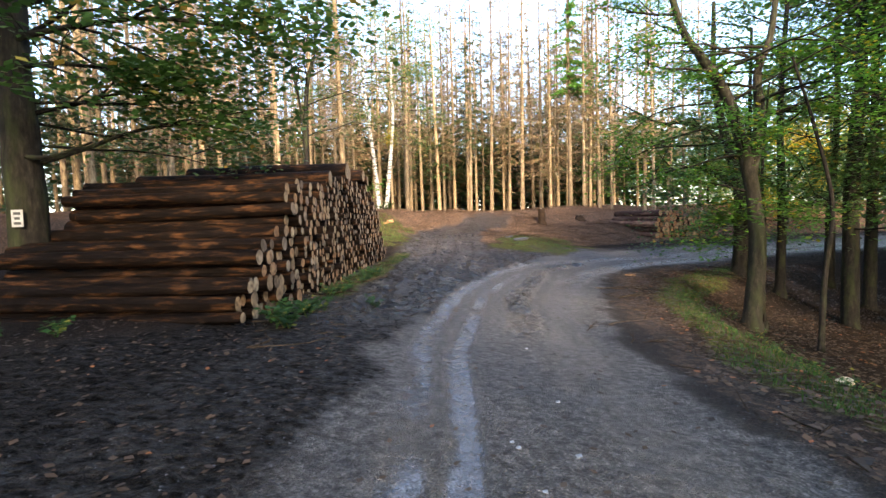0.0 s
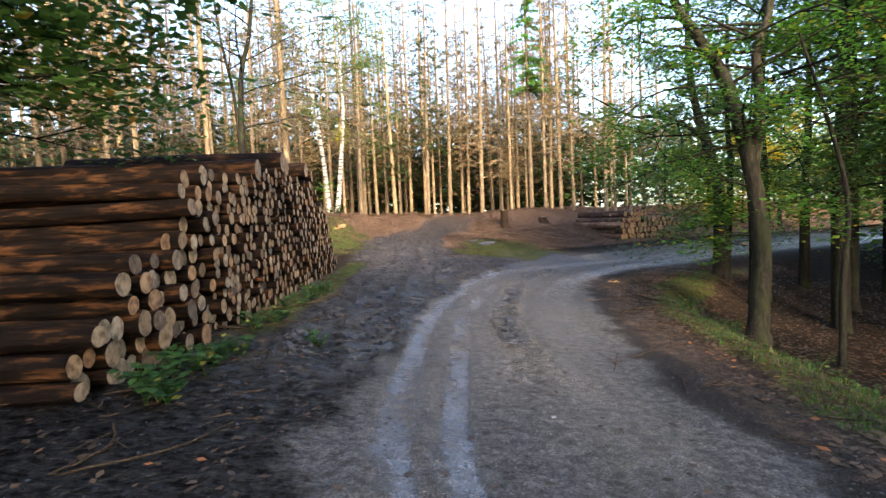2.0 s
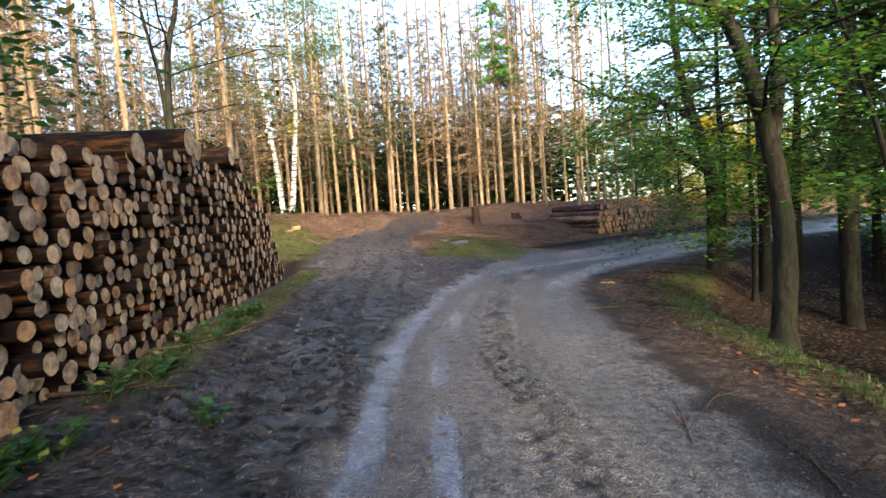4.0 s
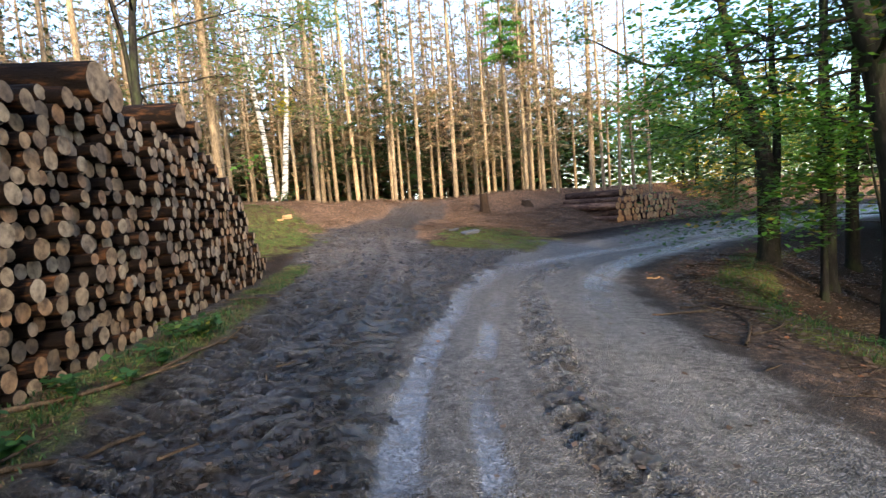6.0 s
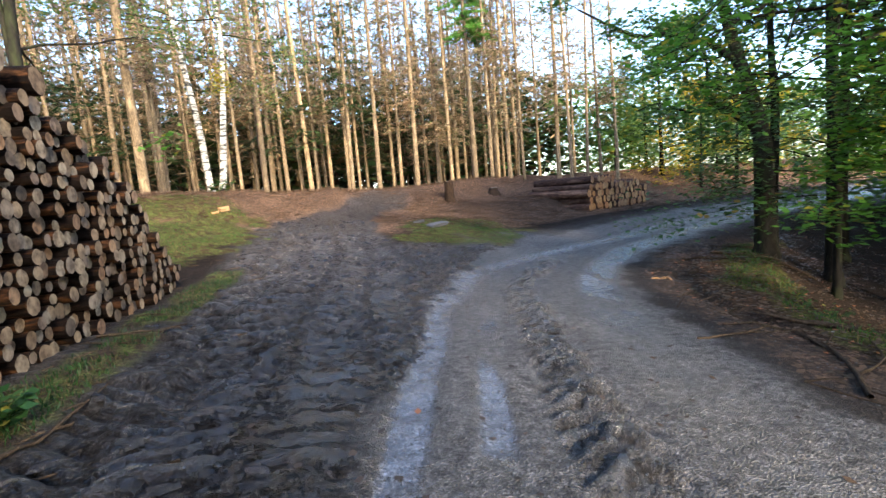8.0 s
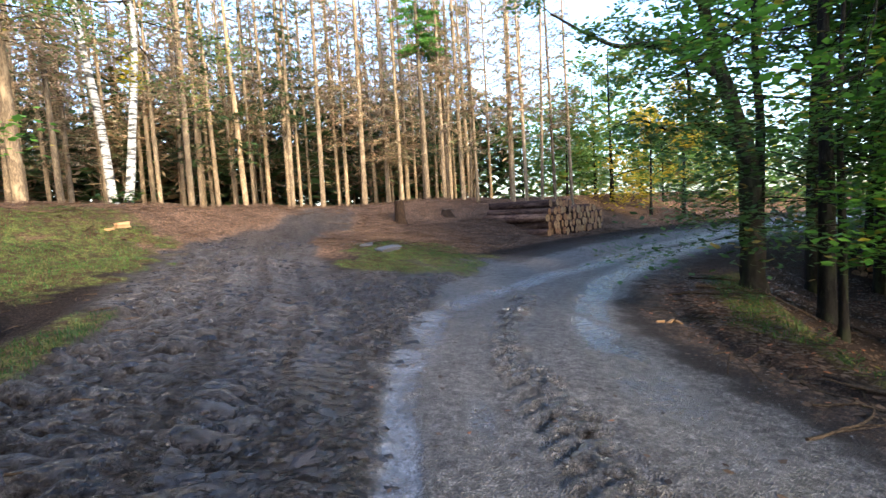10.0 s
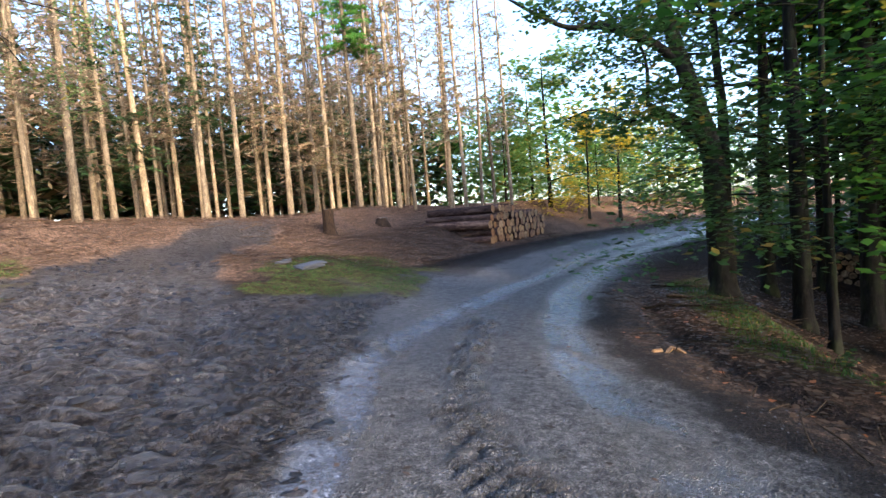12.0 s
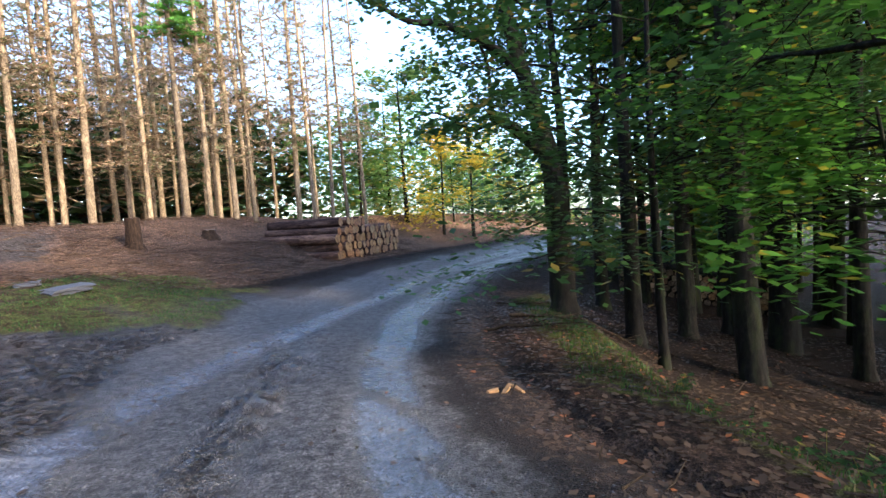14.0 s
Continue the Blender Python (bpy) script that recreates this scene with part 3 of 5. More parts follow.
def stack(name, base, turn, outline, width, pitch, radii, length, label, keep, centre, big=(), stagger=0.085, mats=None, thick=0.0):
    """A stack of logs whose sawn ends face +x of its own frame; outline: height of the stack along its y."""
    root = thing(name, base @ pose(0, 0, 0, 0, 0, turn), label, "log pile")
    inv = root.matrix_world.inverted()
    kinds = [log_mesh("log", radii[0] + (radii[1] - radii[0]) * (i + 0.5) / 18, length * (0.96 + 0.08 * rng.random()), 14, mats) for i in range(18)]
    spots = []
    row, zz = 0, 0.0
    while zz < max(h for _, h in outline):
        y = thick + (row % 2) * pitch / 2
        while y < width:
            top = np.interp(y, [a for a, _ in outline], [b for _, b in outline])
            if zz < top:
                wx, wy, _ = root.matrix_world @ Vector((0, y, 0))
                foot = z_at(wx, wy) - root.matrix_world.translation.z
                spots.append((y + (rng.random() - 0.5) * pitch * 0.3, zz + foot + pitch * 0.5 + (rng.random() - 0.5) * pitch * 0.22, row))
            y += pitch
        zz += pitch * 0.86
        row += 1
    coarse, row = pitch * 1.32, 0            # loosely laid thicker logs at the sloping end
    while thick and row * coarse * 0.86 < 2.4:
        for y in np.arange((row % 2) * coarse / 2, thick - 0.05, coarse):
            zz = row * coarse * 0.86
            if zz < np.interp(y, [a for a, _ in outline], [b for _, b in outline]):
                wx, wy, _ = root.matrix_world @ Vector((0, y, 0))
                spots.append((y + (rng.random() - 0.5) * coarse * 0.3, zz + z_at(wx, wy) - root.matrix_world.translation.z + coarse * 0.5 + (rng.random() - 0.5) * coarse * 0.2, row))
        row += 1
    placed = []
    for y, z, row in spots:
        me = kinds[int(rng.integers(18))]
        out = (rng.random() - 0.5) * 2 * stagger
        slack, fat = 1.0, 1.0
        if y < thick:                # loosely laid thicker logs at the sloping end
            if row > 1 and rng.random() < 0.1:
                continue
            out, slack, fat = out * 1.3 - 0.03, 1.3, 1.15 + 0.35 * rng.random()
        m = Matrix.Translation((out, y, z)) @ pose(0, 0, 0, rng.random() * 360, (rng.random() - 0.5) * 1.6 * slack, (rng.random() - 0.5) * 2.4 * slack) @ Matrix.Diagonal((1, fat, fat, 1))
        placed.append((abs(y - centre), me, m))
    placed.sort(key=lambda p: p[0])
    for _, me, m in placed[:keep]:
        ob = part("log", me, None, root)
        ob.matrix_local = m
    if placed[keep:]:
        joined("log_stack", [(me, m) for _, me, m in placed[keep:]], root)
    for y, z, r, out, ln, tilt in big:
        ob = part("log", log_mesh("log", r, ln, 18), None, root, "thick dark log laid on top")
        ob.matrix_local = Matrix.Translation((out, y, z)) @ pose(0, 0, 0, rng.random() * 360, 0, tilt)
    return root


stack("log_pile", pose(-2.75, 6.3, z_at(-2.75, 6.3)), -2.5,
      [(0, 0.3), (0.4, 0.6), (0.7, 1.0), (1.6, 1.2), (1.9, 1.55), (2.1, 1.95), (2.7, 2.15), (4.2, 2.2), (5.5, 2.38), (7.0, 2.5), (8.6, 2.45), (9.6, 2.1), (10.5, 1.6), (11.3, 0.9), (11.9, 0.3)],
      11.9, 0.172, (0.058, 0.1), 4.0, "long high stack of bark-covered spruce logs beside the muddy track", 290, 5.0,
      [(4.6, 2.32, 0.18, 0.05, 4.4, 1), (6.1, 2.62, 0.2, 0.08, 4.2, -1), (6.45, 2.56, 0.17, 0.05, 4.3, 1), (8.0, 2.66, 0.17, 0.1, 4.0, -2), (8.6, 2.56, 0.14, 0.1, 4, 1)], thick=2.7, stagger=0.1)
stack("log_pile", pose(15.1, 33.5, z_at(15.1, 33.5)), -62,
      [(0, 1.0), (0.5, 1.75), (2.2, 1.75), (3.2, 1.4), (6.0, 1.45), (6.8, 1.0), (7.1, 0.4)], 7.1, 0.45, (0.18, 0.255), 4.2,
      "low stack of fresh-cut spruce logs on the bank above the road", 200, 3.0, mats=[FRESH_BARK, FRESH_END])
stack("log_pile", pose(25, 24.6, z_at(25, 24.6)), 205,
      [(0, 0.8), (1, 1.2), (6, 1.2), (7, 0.7)], 7.0, 0.3, (0.12, 0.17), 4.0, "stack of cut logs among the dark trees", 150, 3.0)


# ---- trees ----
seeded = rng.bit_generator.state
seeded["state"] = dict(state=317511268166366981010536285191262853883, inc=261136684632268670825940853076396136793)
seeded["has_uint32"] = 0
rng.bit_generator.state = seeded


def spruce_trunk(name, height, r, bark):
    g = Geo()
    n = 9
    t = np.linspace(0, 1, n)
    bow = (rng.random(2) - 0.5) * 0.5
    p = np.stack([bow[0] * np.sin(t * 3.1) * t, bow[1] * np.sin(t * 2.6) * t, t * height - 0.3], 1)
    p = np.vstack([p[:1], p[0] + (p[1] - p[0]) * 0.14, p[0] + (p[1] - p[0]) * 0.4, p[1:]])
    tube(g, p, [r * 1.4, r * 1.05, r, r * 0.95, r * 0.86, r * 0.77, r * 0.67, r * 0.55, r * 0.42, r * 0.28, r * 0.1], 10, rough=0.06)
    for _ in range(48):          # dead stubs
        z = height * (0.06 + 0.4 * rng.random())
        w = rng.random() * 6.28
        ln = 0.25 + 0.7 * rng.random()
        a = np.array([bow[0] * math.sin(z / height * 3.1) * z / height, bow[1] * math.sin(z / height * 2.6) * z / height, z])
        q = a + np.array([math.cos(w), math.sin(w), 0.05 - 0.35 * rng.random()]) * (ln + r)
        tube(g, [a, (a + q) / 2 + np.array([0, 0, 0.03]), q], [0.014, 0.009, 0.003], 3)
    return g.mesh(name, [bark])


def spruce_crown(name, height, low, reach, needle, density, count=85, size=0.092):
    """Drooping thin branches, hung with sparse needle sprays."""
    g = Geo()
    mids = []
    for _ in range(count):
        k = low + (0.98 - low) * rng.random() ** 1.5
        z = height * k
        w = rng.random() * 6.28
        ln = reach * (1.12 - k) / (1.12 - low) * (0.55 + 0.6 * rng.random()) + 0.25
        a = np.array([0, 0, z])
        way = np.array([math.cos(w), math.sin(w), 0.0])
        pts = [a, a + way * ln * 0.5 + np.array([0, 0, 0.02 * ln]), a + way * ln - np.array([0, 0, 0.28 * ln])]
        tube(g, pts, [0.018, 0.011, 0.004], 3, 0)
        m = int(density * ln)
        u = 0.12 + 0.88 * rng.random(m)
        c = a + way * (ln * u)[:, None]
        c[:, 2] += 0.02 * ln - 0.3 * ln * np.clip(u - 0.4, 0, 1) - 0.14 * rng.random(m)
        c[:, :2] += (rng.random((m, 2)) - 0.5) * 0.34
        mids.append(c)
    leaves(g, np.concatenate(mids), size, 0.15, 1, 4.2)
    return g.mesh(name, [TWIG, needle])


DEAD = [(spruce_trunk("trunk", 24, 0.24, SPRUCE_BARK), spruce_crown("crown", 24, 0.14 + 0.05 * i, 1.9, DEAD_NEEDLE, 17, 110, 0.066)) for i in range(4)]
BARE = [(spruce_trunk("trunk", 24, 0.22, SPRUCE_BARK), spruce_crown("crown", 24, 0.22 + 0.1 * i, 1.5, DEAD_NEEDLE, 12, 90, 0.06)) for i in range(2)]
GREEN = [(spruce_trunk("trunk", 24, 0.24, SPRUCE_BARK), spruce_crown("crown", 24, 0.18 + 0.06 * i, 2.2, GREEN_NEEDLE, 18, 110, 0.07)) for i in range(2)]
LARCH = [(spruce_trunk("trunk", 24, 0.22, SPRUCE_BARK), spruce_crown("crown", 24, 0.42, 1.8, LARCH_NEEDLE, 40, 110))]
BACK = [(DEAD[i][0], spruce_crown("crown", 24, 0.16 + 0.08 * i, 2.3, (GREEN_NEEDLE, DEAD_NEEDLE, DEAD_NEEDLE)[i], 9, 60, 0.1)) for i in range(3)]
SPRUCE_LABEL = {"back": "spruce standing deep in the plantation among many others", "dead": "tall dying spruce with pale bare trunk and brown thin crown", "bare": "tall bare dead spruce with pale peeling trunk",
                "green": "tall dark spruce with drooping green branches", "larch": "slender conifer with fresh light green crown"}


KINDS = {"dead": DEAD, "bare": BARE, "green": GREEN, "larch": LARCH, "back": BACK}


def plant(kind, x, y, r, height, lean=(0, 0)):
    trunk, crown = KINDS[kind][int(rng.integers(4)) % len(KINDS[kind])]
    root = thing("spruce_tree", pose(x, y, z_at(x, y) - 0.05, lean[0], lean[1], rng.random() * 360), SPRUCE_LABEL[kind], "tree", "spruces of the plantation")
    a, b = part("trunk", trunk, None, root), part("crown", crown, None, root)
    a.scale, b.scale = (r / 0.24, r / 0.24, height / 24), (1, 1, height / 24)
    return root


EDGE = [(-9.2, 42.6, 0.16), (-9.2, 44.1, 0.15), (-4.0, 39.2, 0.11), (-3.3, 52.4, 0.2), (-0.9, 48.6, 0.17), (0.3, 48.5, 0.13), (1.4, 49.8, 0.17), (2.7, 47.4, 0.21), (3.5, 47.7, 0.13), (4.7, 44.9, 0.18), (6.2, 47.4, 0.14), (6.6, 46.3, 0.15), (7.6, 45.0, 0.2), (9.6, 46.1, 0.18), (10.0, 43.8, 0.14), (11.7, 43.8, 0.16), (12.5, 42.0, 0.14), (13.3, 42.8, 0.14), (13.8, 41.8, 0.17), (14.8, 41.6, 0.12), (18.0, 42.4, 0.18), (17.9, 40.3, 0.13), (19.3, 40.6, 0.13), (21.3, 41.9, 0.13), (22.4, 41.4, 0.14), (-14.4, 25.8, 0.18), (-12.7, 24.9, 0.12), (-10.7, 23.5, 0.11), (-7.6, 22.7, 0.11), (-5.8, 28.8, 0.17), (-3.0, 42.5, 0.2), (-15.8, 27.1, 0.12)]
for x, y, r in EDGE:
    plant(("dead", "bare", "dead")[int(rng.integers(3))], x, y, r, 22 + 5 * rng.random(), ((rng.random() - 0.5) * 2, (rng.random() - 0.5) * 2))
plant("larch", 11.6, 43.0, 0.2, 24)
taken = [(x, y) for x, y, _ in EDGE]
tries = 0
while len(taken) < 350 and tries < 9000:
    tries += 1
    y = 6 + 76 * rng.random()
    x = -42 + 74 * rng.random()
    edge = 33 + 9 * smooth(x, -6, 4) if x > -8 else 8 + 25 * smooth(x, -20, -8)
    if x > 24 - 0.0 * y or y < edge + 2 or min((x - a) ** 2 + (y - b) ** 2 for a, b in taken) < 2.1:
        continue
    taken.append((x, y))
    plant(("dead", "dead", "bare", "green")[int(rng.integers(4))] if y < edge + 7 else "back", x, y, 0.12 + 0.07 * rng.random(), 19 + 7 * rng.random(), ((rng.random() - 0.5) * 2.5, (rng.random() - 0.5) * 2.5))



# ---- broadleaf trees ----
def branchy(g, start, way, length, radius, depth, tips, spreadness=0.7, sag=0.0, mat=0):
    """A limb that bends and forks; the ends of the last twigs are gathered in tips."""
    n = 5 if depth else 3
    p, d = [np.array(start, float)], np.array(way, float) / np.linalg.norm(way)
    for i in range(n):
        d = d + (rng.random(3) - 0.5) * 0.32 + np.array([0, 0, -sag])
        d /= np.linalg.norm(d)
        p.append(p[-1] + d * length / n)
    tube(g, p, [radius, radius * 0.45], 7 if radius > 0.05 else (5 if radius > 0.02 else 3), mat, rough=0.1)
    if depth == 0:
        tips.extend(p[1:])
        return
    for k in range(3 if depth > 1 else 4):
        i = int(rng.integers(2, n + 1))
        s = d + (rng.random(3) - 0.5) * 2 * spreadness
        s[2] = s[2] * 0.7 + 0.06
        branchy(g, p[i], s, length * (0.5 + 0.25 * rng.random()), radius * 0.42, depth - 1, tips, spreadness, sag, mat)


def foliage(tips, per, around, flat_z=0.5):
    t = np.asarray(tips)
    c = np.repeat(t, per, axis=0)
    off = rng.normal(size=c.shape) * around
    off[:, 2] *= flat_z
    return c + off


def broadleaf(name, height, r, crown_from, leaf, size, per, limbs=9, around=0.3, bark=None, wide=0.42):
    """Trunk mesh and crown mesh of one tree."""
    g, c, tips = Geo(), Geo(), []
    bow = (rng.random(2) - 0.5) * 1.2
    t = np.linspace(0, 1, 9)
    p = np.stack([bow[0] * t * np.sin(t * 2.5), bow[1] * t * np.sin(t * 2.2), t * height * 0.9 - 0.3], 1)
    tube(g, p, [r * 1.5, r, r * 0.85, r * 0.7, r * 0.5, r * 0.15], 10, rough=0.1)
    for i in range(limbs):
        k = crown_from + (0.97 - crown_from) * (i + rng.random()) / limbs
        q = np.array([np.interp(k, t, p[:, a]) for a in range(3)])
        w = i * 2.4 + rng.random()
        branchy(g, q, (math.cos(w), math.sin(w), 0.25 + 0.6 * k), height * wide * (1.15 - k) * (0.7 + 0.5 * rng.random()), r * 0.35 * (1.2 - k), 2, tips, 0.75, 0.02)
    leaves(c, foliage(tips, per, around), size, 0.6)
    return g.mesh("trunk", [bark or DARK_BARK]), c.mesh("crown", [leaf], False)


# darker leaf colour stands in for the wood's shade on these beeches
WOOD = [broadleaf("beech", 15 + 2 * i, 0.17, 0.26 + 0.07 * i, OAK_SHADE_LEAF, 0.115, 12, 9, 0.5) for i in range(3)]
SHADE_TREES = [broadleaf("beech", 15 + 2 * i, 0.17, 0.2 + 0.08 * i, BEECH_LEAF, 0.24, 9, 9, 0.5, wide=0.34) for i in range(2)]
SHADE_CROWN = [broadleaf("beech", 14, 0.24, 0.5, OAK_SHADE_LEAF, 0.13, 26, 12, 0.5, wide=0.55)]
WOODS_LABEL = "slender dark beech with layered green leaves in the shady wood"


def plant_broadleaf(pair, x, y, label, scale=1.0, group="", turn=None, name="beech_tree"):
    root = thing(name, pose(x, y, z_at(x, y) - 0.05, 0, 0, rng.random() * 360 if turn is None else turn), label, "tree", group)
    for n, me in zip(("trunk", "crown"), pair):
        part(n, me, None, root).scale = (scale, scale, scale)
    return root


def grown(name, label, stems, limbs, leaf, size, per, around=0.35, depth=2, bark=None, sag=0.03, extra=(), group=""):
    """A tree with its own stems (points, radii) and limbs (start, way, length, radius). The first stem's foot is its base."""
    base = Vector(stems[0][0][0])
    root = thing(name, Matrix.Translation(base), label, "tree", group)
    off = np.array(base)
    g, c, tips = Geo(), Geo(), []
    for points, radii in stems:
        p = curve_through(np.asarray(points, float) - off, 5)
        st = Geo()
        if points is stems[0][0]:
            p = np.vstack([p[0] - [0, 0, 0.5], p[0] + [0, 0, 0.05], p[0] + [0, 0, 0.3], p[1:]])
            k = np.array([radii[0] * 1.7, radii[0] * 1.3, radii[0] * 1.02] + list(np.linspace(radii[0], radii[-1], len(p) - 3)))
            tube(st, p, k, 12, rough=0.14)
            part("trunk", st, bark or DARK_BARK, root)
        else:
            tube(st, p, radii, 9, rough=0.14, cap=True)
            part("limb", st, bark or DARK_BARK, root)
    for start, way, length, radius in limbs:
        branchy(g, np.asarray(start, float) - off, way, length, radius, depth, tips, 0.7, sag)
    if limbs:
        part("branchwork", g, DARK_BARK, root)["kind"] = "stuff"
    centres = foliage(tips, per, around, 0.4)
    for at, half, count in extra:
        centres = np.vstack([centres, np.asarray(at) - off + (rng.random((count, 3)) - 0.5) * 2 * np.asarray(half)])
    leaves(c, centres, size, 0.55)
    part("crown", c, leaf, root, smoothed=False)
    return root


def along(points, count, length, radius, ways=None, lift=0.15):
    """Limbs that leave a stem at random heights and sides."""
    p = curve_through(points, 6)
    out = []
    for i in range(count):
        q = p[int(len(p) * (i + rng.random()) / count)]
        w = rng.random() * 6.28 if ways is None else radians(ways[0] + (ways[1] - ways[0]) * rng.random())
        out.append((q, (math.sin(w), math.cos(w), lift + 0.2 * rng.random()), length * (0.7 + 0.6 * rng.random()), radius))
    return out


# forked beech above the bank on the right; ways are compass degrees from +y
S1 = [(8.96, 13.74, -2.05), (9.2, 13.9, 0.34), (9.05, 14.05, 2.29), (8.53, 14.24, 4.56), (7.77, 14.38, 5.94), (7.22, 14.48, 6.87), (6.5, 14.6, 9.5)]
S2 = [(9.05, 14.05, 2.29), (9.38, 14.16, 4.08), (9.35, 14.25, 5.43), (9.81, 14.32, 6.75), (10.2, 14.5, 10.5)]
grown("beech_tree", "forked beech with a grey mossy trunk and wide leafy limbs", [(S1, [0.25, 0.07]), (S2, [0.17, 0.06])],
      along(S1[2:], 12, 1.9, 0.05) + along(S2[1:], 10, 2.0, 0.05) + [((9.07, 14.01, 1.9), (-0.8, 0.1, 0.25), 1.4, 0.04), ((9.1, 14, 1.4), (0.5, 0.6, 0.1), 1.8, 0.04), ((8.0, 14.3, 5.5), (-1, -0.1, 0.15), 2.0, 0.05), ((8.9, 14.1, 3.0), (-1, 0.05, 0.1), 2.7, 0.04), ((8.7, 14.2, 3.9), (-1, 0.25, 0.02), 2.8, 0.04), ((8.4, 14.25, 4.6), (-0.9, -0.35, 0.02), 2.6, 0.04), ((8.8, 14.2, 3.4), (-0.8, 0.6, 0.05), 2.4, 0.04)],
      BEECH_LEAF, 0.072, 17, 0.28, bark=LIT_MOSSY_BARK)
# leaning oak at the bend with a stub limb and a long bough over the road
O1 = [(12.67, 20.28, -1.39), (12.78, 20.42, 0.95), (12.78, 20.54, 2.19), (12.56, 20.83, 3.73), (12.3, 21.17, 5.42), (12.1, 21.4, 7.5), (12.2, 21.6, 10.5)]
O2 = [(12.95, 20.3, -1.5), (13.06, 20.4, 0.22), (13.27, 20.5, 2.97), (13.21, 20.6, 4.91), (13.3, 20.7, 9.0)]
OL = [(12.38, 21.01, 4.33), (11.9, 21.39, 4.88), (11.04, 22.02, 5.39), (10.37, 22.48, 5.46), (9.73, 22.95, 5.9), (8.9, 23.5, 6.6)]
OB = [(12.66, 20.64, 2.41), (12.18, 21.01, 2.92), (11.71, 21.37, 3.3)]
OT = [(11.71, 21.37, 3.3), (11.78, 21.42, 4.37), (11.64, 21.59, 5.08), (11.3, 21.7, 5.6)]
OW = [(11.9, 21.25, 3.15), (11.3, 21.6, 3.0), (10.6, 22.0, 3.35), (10.0, 22.3, 3.2)]
grown("oak_tree", "dark leaning oak at the bend with a long bough",
      [(O1, [0.3, 0.08]), (O2, [0.16, 0.06]), (OL, [0.12, 0.03]), (OB, [0.17, 0.11]), (OT, [0.05, 0.02]), (OW, [0.045, 0.015])],
      along(O1[4:], 7, 1.8, 0.05) + along(O2[2:], 6, 1.6, 0.04, (-120, 60)) + along(OL[1:], 6, 0.8, 0.02) + along(OT, 3, 0.9, 0.015) + along(OW, 3, 0.8, 0.012, None, -0.25)
      + [((12.8, 20.5, 1.8), (-0.8, 0.4, -0.12), 1.4, 0.03), ((12.8, 20.4, 1.2), (-0.9, -0.2, -0.1), 1.3, 0.03), ((12.7, 20.4, 0.6), (-0.3, -0.9, -0.02), 1.5, 0.03), ((12.8, 20.4, 1.0), (0.5, -0.9, 0.1), 1.8, 0.03), ((12.8, 20.5, 1.5), (0.2, 0.9, 0.0), 1.6, 0.03), ((12.8, 20.4, 0.9), (-0.7, 0.6, -0.1), 1.2, 0.03)],
      OAK_SHADE_LEAF, 0.10, 6, 0.26)
# tall dark trees on the slope
T1 = [(14.6, 16.95, -3.1), (14.82, 17.29, 2.22), (15.19, 17.48, 5.85), (15.28, 17.67, 8.75), (15.2, 17.8, 13)]
T1B = [(14.83, 17.3, 2.4), (15.85, 17.33, 4.9), (16.37, 17.38, 6.51), (17.2, 17.5, 9)]
grown("beech_tree", "tall dark beech on the slope with low layered branches", [(T1, [0.27, 0.1]), (T1B, [0.1, 0.05])],
      along(T1[2:], 9, 3.6, 0.06) + along(T1B, 5, 2.5, 0.04) + [((14.7, 17.1, 1.0), (-0.7, -0.5, 0.08), 3.6, 0.04), ((14.7, 17.1, 1.4), (-0.9, -0.1, 0.05), 3.6, 0.04), ((14.7, 17.1, 0.6), (0.1, -1, 0.1), 3.2, 0.04), ((14.7, 17.1, 1.8), (-0.3, -0.9, 0.1), 3.6, 0.04)],
      BEECH_LEAF, 0.078, 16, 0.3)
# their high crowns take the darker leaf as painted shade
for x, y, r, h in ((17.2, 19.1, 0.24, 13), (13.5, 19.0, 0.19, 12), (12.0, 17.8, 0.09, 8), (20.8, 19.0, 0.2, 13), (17.9, 22.0, 0.22, 13), (19.5, 15.5, 0.22, 13)):
    z = z_at(x, y)
    st = [(x, y, z), (x + 0.1, y + 0.1, z + h * 0.3), (x - 0.1 + 0.4 * rng.random(), y + 0.1, z + h * 0.6), (x + 0.2, y - 0.2 + 0.5 * rng.random(), z + h)]
    grown("beech_tree", "straight dark beech trunk with a high shady crown", [(st, [r, r * 0.35])], along(st[1:], 11, 2.8, r * 0.22), OAK_SHADE_LEAF, 0.1, 15, 0.45, group="trees of the shady wood")
st = [(9.7, 12.1, z_at(9.7, 12.1)), (9.9, 12.3, -0.5), (10.3, 12.6, 1.5), (10.0, 12.9, 3.6), (9.6, 13.2, 5.5)]
grown("young_beech", "thin crooked young beech on the slope", [(st, [0.075, 0.03])], along(st[2:], 5, 1.8, 0.02), BEECH_LEAF, 0.10, 7, 0.3)
# sapling whose layered sprays reach towards the road
st = [(9.7, 14.2, z_at(9.7, 14.2)), (9.65, 14.3, -1.2), (9.6, 14.5, 0.4), (9.5, 14.7, 1.8)]
grown("young_beech", "young beech with level sprays of bright green leaves", [(st, [0.05, 0.015])],
      [((9.6, 14.5, 0.3 + 0.17 * i), (-0.9 + 0.25 * (i % 4), 0.55 + 0.12 * (i % 3), 0.08), 1.5 - 0.08 * i, 0.012) for i in range(9)], BEECH_LEAF, 0.10, 9, 0.2, 1)

